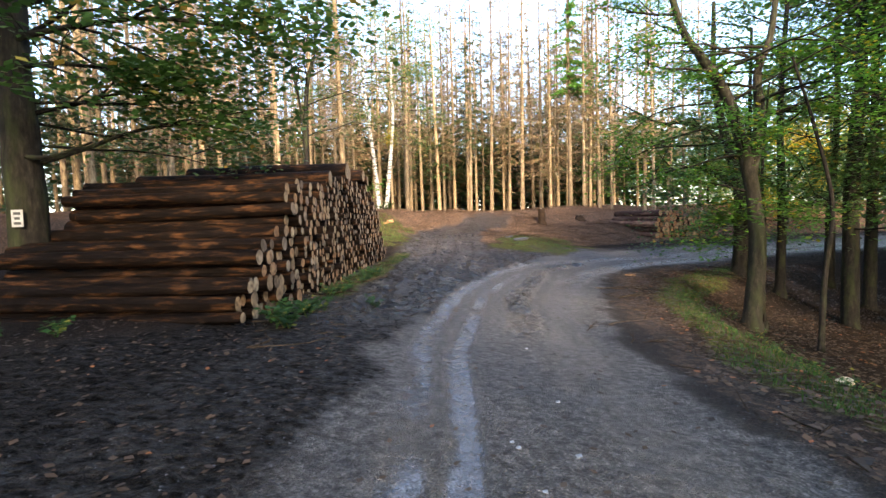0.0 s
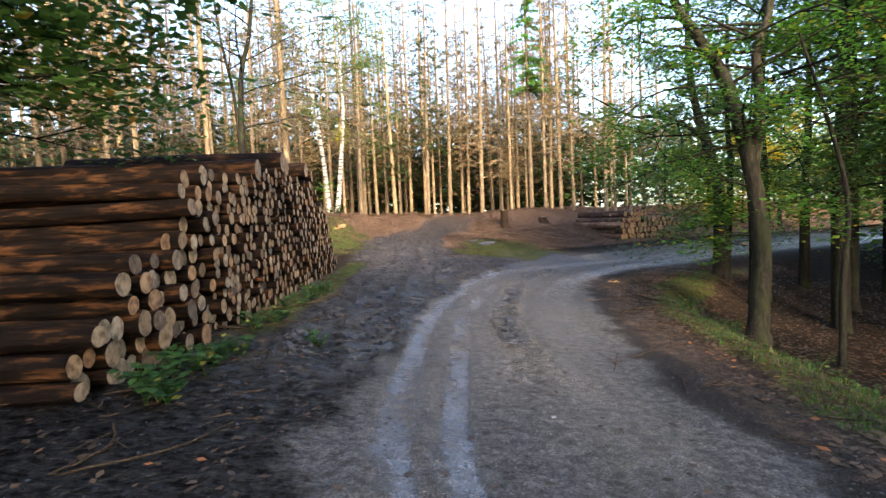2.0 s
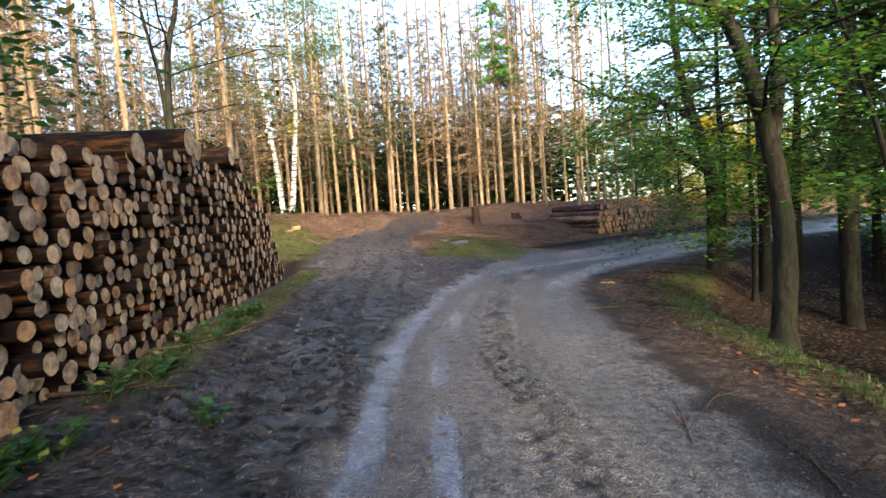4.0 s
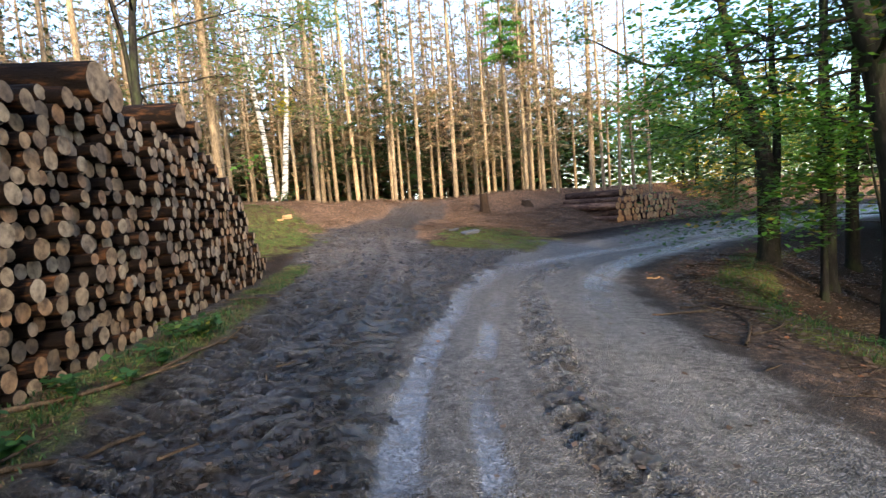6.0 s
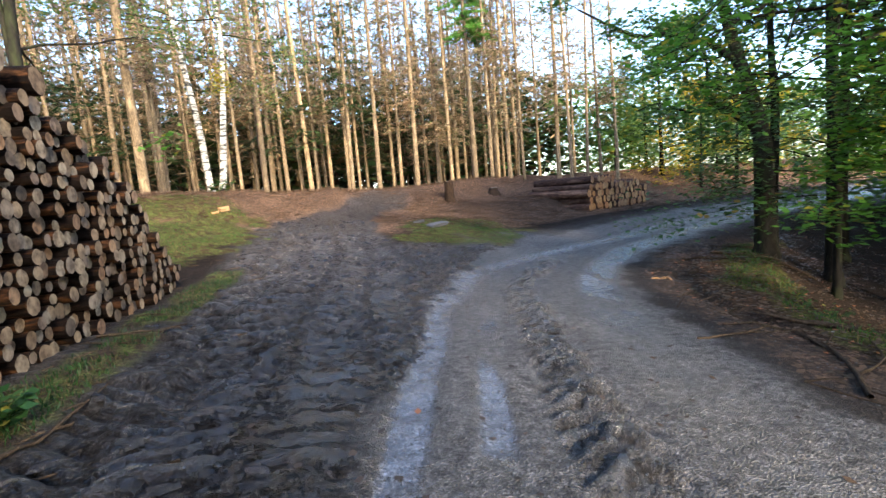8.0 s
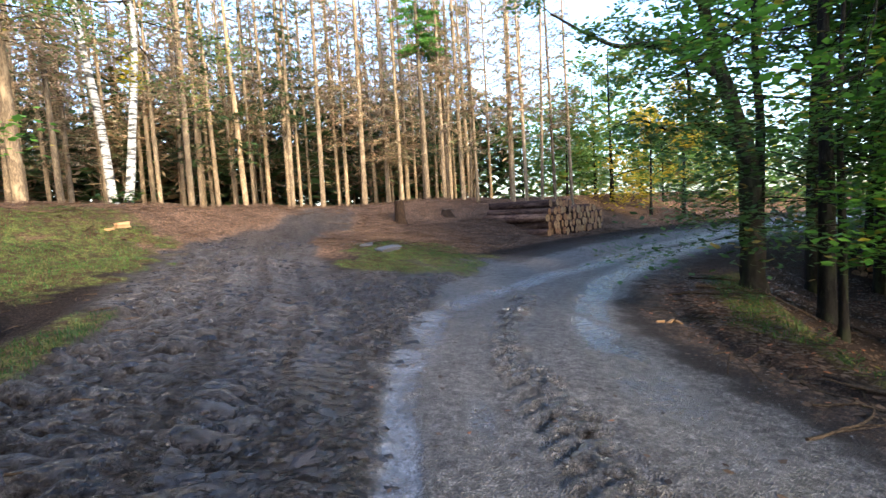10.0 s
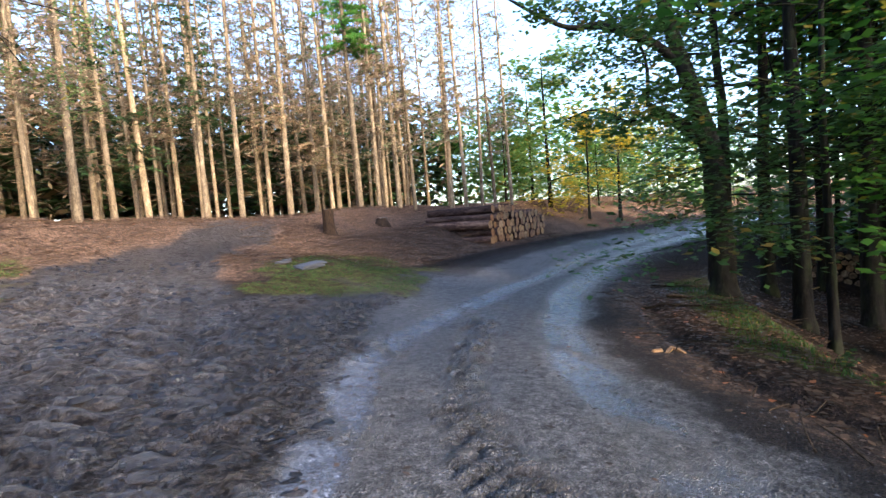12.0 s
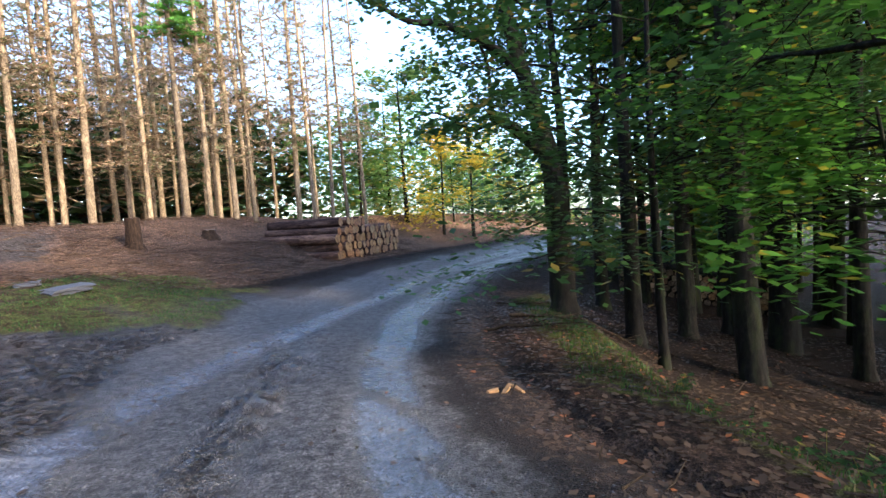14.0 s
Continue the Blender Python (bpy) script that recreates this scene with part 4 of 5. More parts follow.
# big dark tree at the head of the stacked logs, with boughs over it
L1 = [(-7.0, 8.1, z_at(-7.0, 8.1)), (-7.0, 8.1, 2.5), (-7.1, 8.2, 5.0), (-7.0, 8.3, 9)]
grown("beech_tree", "dark beech beside the log stack with a small white marking plate", [(L1, [0.3, 0.2]), ([(-7.1, 8.1, 4.6), (-5.9, 8.0, 4.75), (-4.6, 7.9, 4.8), (-3.4, 7.8, 4.6)], [0.06, 0.02]), ([(-7.1, 8.0, 2.7), (-6.4, 7.9, 2.65), (-5.6, 7.8, 2.85)], [0.05, 0.015])],
      along(L1[1:3], 4, 2.2, 0.05, (30, 110), 0.35) + [((-5.9, 8, 4.75), (0.8, 0.1, -0.05), 1.8, 0.03), ((-4.9, 7.9, 4.8), (0.7, -0.5, -0.05), 2.2, 0.03), ((-4.6, 7.9, 4.8), (0.8, 0.2, 0.05), 1.8, 0.03), ((-6.4, 8, 4.6), (0.6, 0.5, -0.1), 1.8, 0.03), ((-7, 8.2, 3.6), (0.8, 0.2, 0.0), 2.0, 0.03), ((-7, 8.2, 3.3), (0.6, 0.5, -0.05), 1.6, 0.03), ((-6.9, 8.2, 5.2), (0.9, 0.0, 0.08), 3.2, 0.04), ((-6.9, 8.2, 5.6), (0.9, -0.5, 0.05), 3.6, 0.04), ((-6.9, 8.2, 6.0), (0.9, 0.2, 0.1), 3.2, 0.04), ((-7, 8.2, 2.9), (0.8, 0.5, 0.05), 2.4, 0.03), ((-7, 8.2, 4.2), (0.9, -0.3, 0.05), 2.8, 0.03)],
      OAK_SHADE_LEAF, 0.10, 13, 0.3)
plate = thing("marking_plate", pose(-6.88, 7.76, 1.66, 90, 0, 14), "small white marking plate with dark bars on a trunk", "sign")
g = Geo()
g.add([(-0.08, -0.14, 0), (0.08, -0.14, 0), (0.08, 0.14, 0), (-0.08, 0.14, 0), (-0.08, -0.14, 0.012), (0.08, -0.14, 0.012), (0.08, 0.14, 0.012), (-0.08, 0.14, 0.012)],
      [(4, 5, 6, 7), (0, 3, 2, 1), (0, 1, 5, 4), (1, 2, 6, 5), (2, 3, 7, 6), (3, 0, 4, 7)])


def plain(name, colour, rough):
    mat, nodes, links, bsdf = material(name)
    vec, rnd = shifted(nodes, links)
    n = noise_node(nodes, links, vec, 30, 5)
    r = ramp(nodes, [(0.3, tuple(c * 0.7 for c in colour)), (0.7, colour)])
    links.new(n.outputs["Fac"], r.inputs["Fac"])
    links.new(r.outputs["Color"], bsdf.inputs["Base Color"])
    bsdf.inputs["Roughness"].default_value = rough
    bump(nodes, links, n.outputs["Fac"], bsdf, 0.5, 0.01)
    return mat


PALE = plain("pale_stone", (0.3, 0.32, 0.35), 0.4)
WHITE, BLACK = plain("white_paint", (0.4, 0.4, 0.39), 0.6), plain("dark_paint", (0.04, 0.04, 0.04), 0.6)
STONE, FRESH = plain("grey_stone", (0.085, 0.083, 0.09), 0.6), plain("fresh_wood", (0.36, 0.2, 0.085), 0.8)
part("panel", g, WHITE, plate, smoothed=False)
for k, (w, y) in enumerate(((0.05, 0.08), (0.04, 0.0), (0.05, -0.08))):
    b = Geo()
    b.add([(-w, y - 0.022, 0.016), (w, y - 0.022, 0.016), (w, y + 0.022, 0.016), (-w, y + 0.022, 0.016), (-w, y - 0.022, 0.0125), (w, y - 0.022, 0.0125), (w, y + 0.022, 0.0125), (-w, y + 0.022, 0.0125)],
          [(0, 1, 2, 3), (0, 4, 5, 1), (1, 5, 6, 2), (2, 6, 7, 3), (3, 7, 4, 0)])
    part("bar", b, BLACK, plate, smoothed=False)

# pair of birches at the wood's edge
B1 = [(-3.6, 31.0, z_at(-3.6, 31.0)), (-3.3, 31.2, 4.6), (-3.01, 31.5, 7.76), (-3.05, 31.7, 10.15), (-2.97, 31.9, 15)]
B2 = [(-4.05, 31.05, z_at(-4.05, 31.05)), (-4.26, 31.3, 4.94), (-4.63, 31.6, 7.89), (-4.87, 31.9, 10.3), (-5.2, 32.1, 15)]
for st in (B1, B2):
    birch = grown("birch_tree", "white-barked slender birch with sparse yellow-green leaves", [(st, [0.145, 0.06])], along(st[2:], 9, 2.4, 0.03), BIRCH_LEAF, 0.085, 15, 0.45, bark=BIRCH_BARK, group="birch pair", sag=0.05)
    if st is B1:
        g = Geo()
        leaves(g, np.array([0.45, 0.2, 4.7]) + rng.normal(size=(160, 3)) * np.array([0.22, 0.2, 0.35]), 0.11, 0.5)
        part("yellow_shoot", g, YELLOW_LEAF, birch, "tuft of yellow leaves", smoothed=False)["kind"] = "stuff"
st = [(-4.4, 20.6, z_at(-4.4, 20.6)), (-4.3, 20.7, 1.6), (-4.1, 20.8, 2.6)]
grown("hazel_bush", "bright green leafy bush behind the log stack", [(st, [0.03, 0.012])], along(st, 9, 0.9, 0.012, None, 0.3), BEECH_LEAF, 0.10, 5, 0.2, 1)
# bare many-stemmed tree behind the stack
D0 = (-6.4, 23.3, z_at(-6.4, 23.3))
DS = [([D0, (-6.45, 23.35, 5.0), (-6.34, 23.55, 7.88), (-5.89, 23.62, 9.82), (-5.5, 23.7, 14)], [0.15, 0.05]), ([(-6.5, 23.4, 4.2), (-6.7, 23.5, 7), (-7.13, 23.74, 9.23), (-7.6, 24, 13)], [0.09, 0.03])]
grown("alder_tree", "dark thin many-stemmed tree with sparse leaves", DS, along(DS[0][0][1:], 10, 3.2, 0.04, None, 0.4) + along(DS[1][0][1:], 6, 2.6, 0.03, None, 0.4), BIRCH_LEAF, 0.08, 5, 0.35)

FAR_LEAF = leaf_material("far_leaf", (0.07, 0.16, 0.03), (0.2, 0.34, 0.07), (0.4, 0.34, 0.05), 0.1, 0.5)
# light broadleaf trees along the far road
FAR = [broadleaf("far", 15, 0.16, 0.15, m, 0.3, 9, 9, 0.6) for m in (BIRCH_LEAF, FAR_LEAF, YELLOW_LEAF)]
plant_broadleaf(FAR[0], 30, 46, "airy light-green broadleaf tree at the wood's corner", 1.0, "far trees", name="broadleaf_tree")
plant_broadleaf(FAR[0], 33, 52, "airy light-green broadleaf tree at the wood's corner", 0.9, "far trees", name="broadleaf_tree")
plant_broadleaf(FAR[2], 33.5, 41.5, "low tree in yellow autumn leaf beside the road", 0.8, "far trees", name="autumn_tree")
plant_broadleaf(FAR[2], 30, 41.5, "low tree in yellow autumn leaf beside the road", 0.62, "far trees", name="autumn_tree")
for i in range(22):
    x, y = 26 + 42 * rng.random(), 47 + 25 * rng.random()
    d, _ = beside(ROAD, np.array([x]), np.array([y]))
    if d[0] > -5:
        continue
    plant_broadleaf(FAR[int(rng.integers(2))], x, y, "green broadleaf tree beyond the road bend", (0.5 if x < 36 else 0.32) + 0.2 * rng.random(), "far trees", name="broadleaf_tree")
# the shady wood down the slope
spots = [(12.7, 20.3), (15, 16.9), (9, 13.8), (17.2, 19.1)]
while len(spots) < 36:
    x, y = 8 + 34 * rng.random(), -10 + 42 * rng.random()
    d, _ = beside(ROAD, np.array([x]), np.array([y]))
    if d[0] < 8.5 or (x < 14 and y > 4) or y > min(22, 12 + 0.6 * x) or any((x - a) ** 2 + (y - b) ** 2 < 8 for a, b in spots):
        continue
    spots.append((x, y))
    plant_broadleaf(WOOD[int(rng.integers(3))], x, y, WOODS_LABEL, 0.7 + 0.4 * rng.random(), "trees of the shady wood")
for _ in range(60):
    x, y = 16 + 20 * rng.random(), 13 + 14 * rng.random()
    d, _z = beside(ROAD, np.array([x]), np.array([y]))
    if len(spots) < 54 and d[0] > 6.5 and y < 12 + 0.6 * x and all((x - a) ** 2 + (y - b) ** 2 > 5 for a, b in spots):
        spots.append((x, y))
        plant_broadleaf(WOOD[int(rng.integers(3))], x, y, WOODS_LABEL, 0.7 + 0.3 * rng.random(), "trees of the shady wood")
# unseen trees added along the road behind, which shade the way
for x, y in ((-4, -13), (6, -7), (10, -3), (3, -17), (9, -22), (-2, -26), (4, -32), (13, -28), (-15, -3), (-8.5, -9), (-17, 2), (-12, -8), (-16, -1), (-6, -12), (-15, -9)):
    plant_broadleaf(SHADE_TREES[int(rng.integers(2))], x, y, WOODS_LABEL, 1.1, "trees of the shady wood")
# wide beeches added out of view; their crowns darken the head of the stack
for x, y, turn in ((-8.6, -1.8, 40), (-6.6, -6.2, 200), (-10.8, 5.2, 90), (-12.4, 9.8, 310)):
    plant_broadleaf(SHADE_CROWN[0], x, y, "wide beech added out of view, its dense crown shading the log stack", 1.0, "trees of the shady wood", turn)


# tall trees added so that their high crowns close over and darken the hollow
for x, y, turn in ((21, 17.5, 10), (24, 21.3, 130), (17.5, 13.6, 250), (27, 17, 300)):
    plant_broadleaf(SHADE_CROWN[0], x, y, "tall dark beech with a dense high crown in the hollow", 1.35, "trees of the shady wood", turn)


# ---- far undergrowth ----
def thicket(name, label, x0, x1, y0, y1, z0, z1, count, size, leaf, lift=0.0, long=1.5):
    c = np.stack([x0 + (x1 - x0) * rng.random(count), y0 + (y1 - y0) * rng.random(count), np.zeros(count)], 1)
    keep = vnoise(c[:, 0], c[:, 1], 4.0, 21) > 0.35
    c = c[keep]
    top = z0 + (z1 - z0) * vnoise(c[:, 0], c[:, 1], 5.0, 22)
    c[:, 2] = land(c[:, 0], c[:, 1]) + lift + (top - lift) * rng.random(len(c)) ** 0.8
    g = Geo()
    leaves(g, c, size, 0.4, 0, long)
    return tagged(part(name, g, leaf, smoothed=False), label, "undergrowth", kind="stuff")


thicket("undergrowth", "dark green undergrowth deep among the spruces", -55, 28, 56, 92, 5, 15, 34000, 0.8, GREEN_NEEDLE)
thicket("undergrowth", "black-green young growth closing the plantation", -60, 40, 86, 104, 6, 13, 13000, 1.0, GREEN_NEEDLE)
thicket("undergrowth", "thin brown spruce branches deep in the plantation", -50, 26, 50, 92, 14, 26, 70000, 0.17, DEAD_NEEDLE, 1.5, 6.0)
# leaf colour carries the hollow's light: darker leaf within, paler leaf across it
thicket("undergrowth", "dark green undergrowth in the hollow wood", 22, 60, -14, 15, 6, 16, 16000, 0.42, OAK_SHADE_LEAF, 3.0)
thicket("undergrowth", "light green undergrowth at the far side of the hollow", 27, 62, 21, 31, 3, 10, 9000, 0.4, FAR_LEAF)
# loose leaves added among the crowns, dark to stand in for shade
thicket("undergrowth", "dense dark leaf canopy of the shady wood", 21, 46, 14, 25, 9, 24, 19000, 0.4, OAK_SHADE_LEAF, 4.0)
thicket("undergrowth", "bright green undergrowth beyond the road bend", 24, 75, 46, 85, 5, 15, 30000, 0.45, FAR_LEAF)
thicket("undergrowth", "dark undergrowth behind the log stack", -55, -26, 5, 62, 3, 9, 9000, 0.5, GREEN_NEEDLE)


# ---- ground cover ----
def surface(x, y):
    zn = zones(x, y)
    return land(x, y) + relief(x, y, zn), zn


def scatter(n, x0, x1, y0, y1):
    return x0 + (x1 - x0) * rng.random(n), y0 + (y1 - y0) * rng.random(n)


def blades(name, label, x, y, h, wide=0.006, mat=GRASS_BLADE):
    z, _ = surface(x, y)
    n = len(x)
    w = rng.random(n) * 6.28
    side = np.stack([np.cos(w), np.sin(w), np.zeros(n)], 1) * wide
    lean = np.stack([rng.normal(size=n), rng.normal(size=n), np.zeros(n)], 1) * 0.35
    hh = h * (0.4 + 0.9 * rng.random(n))[:, None]
    base = np.stack([x, y, z - 0.01], 1)
    up = np.array([0, 0, 1.0])
    v = np.stack([base - side, base + side, base + up * hh * 0.6 + lean * hh * 0.4 + side * 0.7, base + up * hh * 0.6 + lean * hh * 0.4 - side * 0.7, base + up * hh * 0.85 + lean * hh * 1.2], 1)
    k = np.arange(n)[:, None] * 5
    g = Geo()
    g.add(v.reshape(-1, 3), k + np.array([[0, 1, 2, 3]]))
    g.f.extend((k + np.array([[3, 2, 4]])).tolist())
    g.m.extend([0] * n)
    return tagged(part(name, g, mat), label, "grass", kind="stuff")


def grassy(n, x0, x1, y0, y1, low=0.25):
    x, y = scatter(n, x0, x1, y0, y1)
    zn = zones(x, y)
    k = zn["moss"] * (0.35 + vnoise(x, y, 0.45, 31)) > low + 0.5 * rng.random(n)
    return x[k], y[k]


# darker copy of the grass: shade below the logs is in its colour
SHADED_GRASS = leaf_material("shaded_grass", (0.008, 0.028, 0.008), (0.03, 0.075, 0.018), (0.09, 0.07, 0.035), 0.12, 0.35)
blades("grass", "short dark green grass along the foot of the log stack", *grassy(26000, -3.2, -1.2, 7.5, 21, 0.3), 0.07, 0.006, SHADED_GRASS)
blades("grass", "mossy short grass at the wood's edge", *grassy(26000, -6.4, -0.8, 19.5, 30.5, 0.4), 0.05, 0.008)
blades("grass", "mossy grass on the mound in the fork", *grassy(26000, 1.5, 9, 22, 30.5, 0.4), 0.05, 0.008)
blades("grass", "green grass on the right verge above the drop", *grassy(60000, 3, 14, 2, 23, 0.35), 0.11, 0.006)


def litter(name, label, n, x0, x1, y0, y1, test, size, mat=FALLEN_LEAF):
    x, y = scatter(n, x0, x1, y0, y1)
    z, zn = surface(x, y)
    k = test(zn, x, y)
    g = Geo()
    leaves(g, np.stack([x, y, z + 0.008], 1)[k], size, 0.88, 0, 1.5)
    return tagged(part(name, g, mat, smoothed=False), label, "leaves", kind="stuff")


litter("leaf_litter", "brown fallen leaves along the right edge of the road", 26000, 1.5, 13, 0.5, 24, lambda z, x, y: (z["d"] > 2.0 + 0.9 * vnoise(x, y, 0.8, 41)) & (z["d"] < 4.8) & (rng.random(len(x)) < 0.9), 0.06)
litter("leaf_litter", "brown fallen leaves on the slope of the wood", 14000, 5, 24, 4, 24, lambda z, x, y: z["d"] > 4.6, 0.08)
litter("leaf_litter", "scattered leaves on the dark mud", 7000, -5, 0.5, 1.0, 10, lambda z, x, y: (z["d"] < -1.6) & (rng.random(len(x)) < 0.3), 0.04)
litter("leaf_litter", "few scattered leaves on the road", 900, -2, 8, 1, 22, lambda z, x, y: np.abs(z["d"]) < 2.4, 0.045)
litter("wood_chips", "pale bark chips and needles on the cleared bank", 16000, -6, 22, 26, 42, lambda z, x, y: (z["needle"] > 0.5) & (z["mud"] < 0.4), 0.07, FALLEN_LEAF)


def gravel(n):
    """Small stones pressed into the road and mud."""
    x, y = scatter(n, -3, 9, 1.5, 22)
    z, zn = surface(x, y)
    k = (np.abs(zn["d"]) < 3.0) & (zn["track"] < 0.8)
    x, y, z = x[k], y[k], z[k]
    m = len(x)
    r = 0.005 + 0.012 * rng.random(m) ** 3
    o = np.array([(1, 0, 0), (0, 1, 0), (-1, 0, 0), (0, -1, 0), (0, 0, 0.7)], float)
    v = np.stack([x, y, z], 1)[:, None] + o[None] * (r[:, None, None] * (0.7 + 0.6 * rng.random((m, 5, 1))))
    f = np.array([(0, 1, 4), (1, 2, 4), (2, 3, 4), (3, 0, 4)])
    g = Geo()
    g.add(v.reshape(-1, 3), (np.arange(m)[:, None, None] * 5 + f[None]).reshape(-1, 3))
    return tagged(part("gravel", g, STONE), "small grey stones pressed into the wet road", "gravel", kind="stuff")


gravel(12000)


def clods(n):
    """Kneaded lumps of mud thrown up by the tyres, lying across the trail."""
    x, y = scatter(n, -3, 6, 6.5, 29)
    z, zn = surface(x, y)
    k = (zn["mud"] > 0.45) & (vnoise(x, y, 0.7, 61) > 0.3 + 0.3 * rng.random(n)) & (zn["tread"] < 0.4)
    x, y, z = x[k], y[k], z[k]
    m = len(x)
    a = np.linspace(0, 2 * np.pi, 6, endpoint=False)
    long, high = 0.035 + 0.095 * rng.random(m) ** 2, 0.004 + 0.016 * rng.random(m)
    turn = rng.normal(size=m) * 0.45
    rim = np.stack([np.cos(a)[None] * long[:, None], np.sin(a)[None] * long[:, None] * 0.32], -1) * (0.6 + 0.8 * rng.random((m, 6, 1)))
    c, s_ = np.cos(turn)[:, None], np.sin(turn)[:, None]
    rx, ry = rim[..., 0] * c - rim[..., 1] * s_, rim[..., 0] * s_ + rim[..., 1] * c
    low = np.stack([x[:, None] + rx, y[:, None] + ry, np.broadcast_to(z[:, None] - 0.025, rx.shape)], -1)
    top = np.stack([x[:, None] + rx * 0.7, y[:, None] + ry * 0.6 + 0.01, z[:, None] + high[:, None] * (0.5 + 0.8 * rng.random((m, 6)))], -1)
    v = np.concatenate([low, top], 1)
    i = np.arange(6)
    f = np.stack([i, (i + 1) % 6, (i + 1) % 6 + 6, i + 6], 1)
    base = (np.arange(m) * 12)[:, None, None]
    g = Geo()
    g.add(v.reshape(-1, 3), (base + f[None]).reshape(-1, 4))
    g.f.extend(((np.arange(m) * 12)[:, None] + np.arange(6, 12)[None]).tolist())
    g.m.extend([0] * m)
    mat, nodes, links, bsdf = material("kneaded_mud")
    geo = nodes.new("ShaderNodeNewGeometry")
    r = ramp(nodes, [(0.0, (0.007, 0.0055, 0.005)), (0.75, (0.024, 0.02, 0.02)), (1.0, (0.042, 0.037, 0.04))])
    links.new(geo.outputs["Random Per Island"], r.inputs["Fac"])
    n1 = noise_node(nodes, links, geo.outputs["Position"], 45, 6, 0.7)
    links.new(mix(nodes, links, 0.5, r.outputs["Color"], n1.outputs["Fac"], "MULTIPLY"), bsdf.inputs["Base Color"])
    bsdf.inputs["Roughness"].default_value = 0.27
    bump(nodes, links, n1.outputs["Fac"], bsdf, 0.8, 0.02)
    return tagged(part("mud_clods", g, mat), "kneaded wet clods of dark mud along the tyre ruts", "mud", kind="stuff")


clods(5000)


def weeds(x, y, n, tall, size, leaf=BROAD_LEAF):
    """A low broad-leaved plant: stems and leaves."""
    z = float(surface(np.array([x]), np.array([y]))[0][0])
    root = thing("weed", pose(x, y, z), "low broad-leaved green weed at the verge", "plant", "weeds")
    g, c, pts = Geo(), Geo(), []
    for _ in range(n):
        w, t = rng.random() * 6.28, tall * (0.5 + 0.6 * rng.random())
        tip = np.array([math.cos(w) * t * 0.8, math.sin(w) * t * 0.8, t])
        tube(g, [(0, 0, -0.02), tip * np.array([0.4, 0.4, 0.6]), tip], [0.004, 0.002], 3)
        for k in (0.5, 0.7, 0.85, 1.0):
            pts.append(tip * k + (rng.random(3) - 0.5) * 0.06)
    leaves(c, pts, size, 0.6, 0, 1.3)
    part("stem", g, leaf, root)
    part("foliage", c, leaf, root, smoothed=False)


for i in range(26):
    y = 6.4 + 6.6 * rng.random()
    weeds(-2.45 + 0.05 * (y - 6) + 0.45 * (rng.random() - 0.3), y, 9, 0.22, 0.07)
for x, y in ((-1.25, 8.6), (-1.35, 8.8), (-4.3, 5.2), (-4.6, 5.6), (-4.9, 5.1), (-5.4, 5.4)):
    weeds(x, y, 8, 0.16, 0.06)
for i in range(40):
    y = 5 + 15 * rng.random()
    rx = float(np.interp(y, ROAD[:, 1], ROAD[:, 0]))
    weeds(rx + 4.0 + 1.3 * rng.random() + 0.04 * y, y, 6, 0.24, 0.05)
for x, y in ((-3.7, 30.5), (-4.0, 30.4), (-3.4, 30.6)):
    weeds(x, y, 10, 0.5, 0.12)


# ---- fallen branches, stump, stones ----
def fallen(points, r, label, forks=2):
    p = curve_through([(x, y, 0) for x, y in points], 6)
    p[:, 2] = surface(p[:, 0], p[:, 1])[0] + r * 0.8 + 0.015 * rng.random(len(p))
    base = p[0].copy()
    root = thing("fallen_branch", Matrix.Translation(base), label, "branch")
    g = Geo()
    tube(g, p - base, [r, r * 0.5], 6, rough=0.25)
    for _ in range(forks):
        k = int(rng.integers(2, len(p) - 2))
        w = math.atan2(*(p[k + 1] - p[k])[1::-1]) + (rng.random() - 0.5) * 2
        ln = 0.25 + 0.5 * rng.random()
        q = p[k] + np.array([math.cos(w), math.sin(w), 0.1]) * ln
        tube(g, [p[k] - base, (p[k] + q) / 2 - base, q - base], [r * 0.6, r * 0.25], 5)
    part("stick", g, TWIG, root)


BR = "dead grey-brown branch lying on the verge"
for pts, r in (([(2.41, 8.0), (2.6, 8.35), (2.85, 8.84)], 0.008), ([(3.0, 8.6), (3.25, 8.8), (3.5, 9.0)], 0.01), ([(2.84, 7.18), (3.0, 7.5), (3.1, 7.84)], 0.011),
               ([(4.45, 12.0), (5.1, 12.65), (5.6, 13.3), (5.8, 13.9), (5.2, 14.25)], 0.024), ([(4.9, 12.4), (5.5, 12.6), (6.2, 13.2)], 0.018), ([(4.4, 13.8), (5.4, 13.9), (6.2, 14.4)], 0.015),
               ([(-2.6, 10.6), (-2.0, 11.2), (-1.7, 12.2), (-1.5, 13.0)], 0.022), ([(-3.1, 8.9), (-2.2, 9.6), (-1.5, 10.4)], 0.026), ([(-2.2, 15.0), (-1.6, 15.1), (-1.2, 15.4)], 0.016),
               ([(-2.3, 6.0), (-2.1, 5.6), (-2.2, 5.2), (-1.7, 5.6), (-1.5, 6.1)], 0.012), ([(5.7, 14.2), (5.9, 14.9), (6.4, 15.2)], 0.02), ([(12.4, 22.1), (12.9, 21.6), (13.6, 21.3)], 0.03),
               ([(11.0, 20.6), (11.6, 20.0), (12.4, 18.6)], 0.04), ([(9.8, 20.3), (10.6, 19.4), (11.2, 18.8)], 0.03), ([(6.6, 13.6), (6.2, 14.2), (6.3, 14.8)], 0.04)):
    fallen(pts, r, BR)


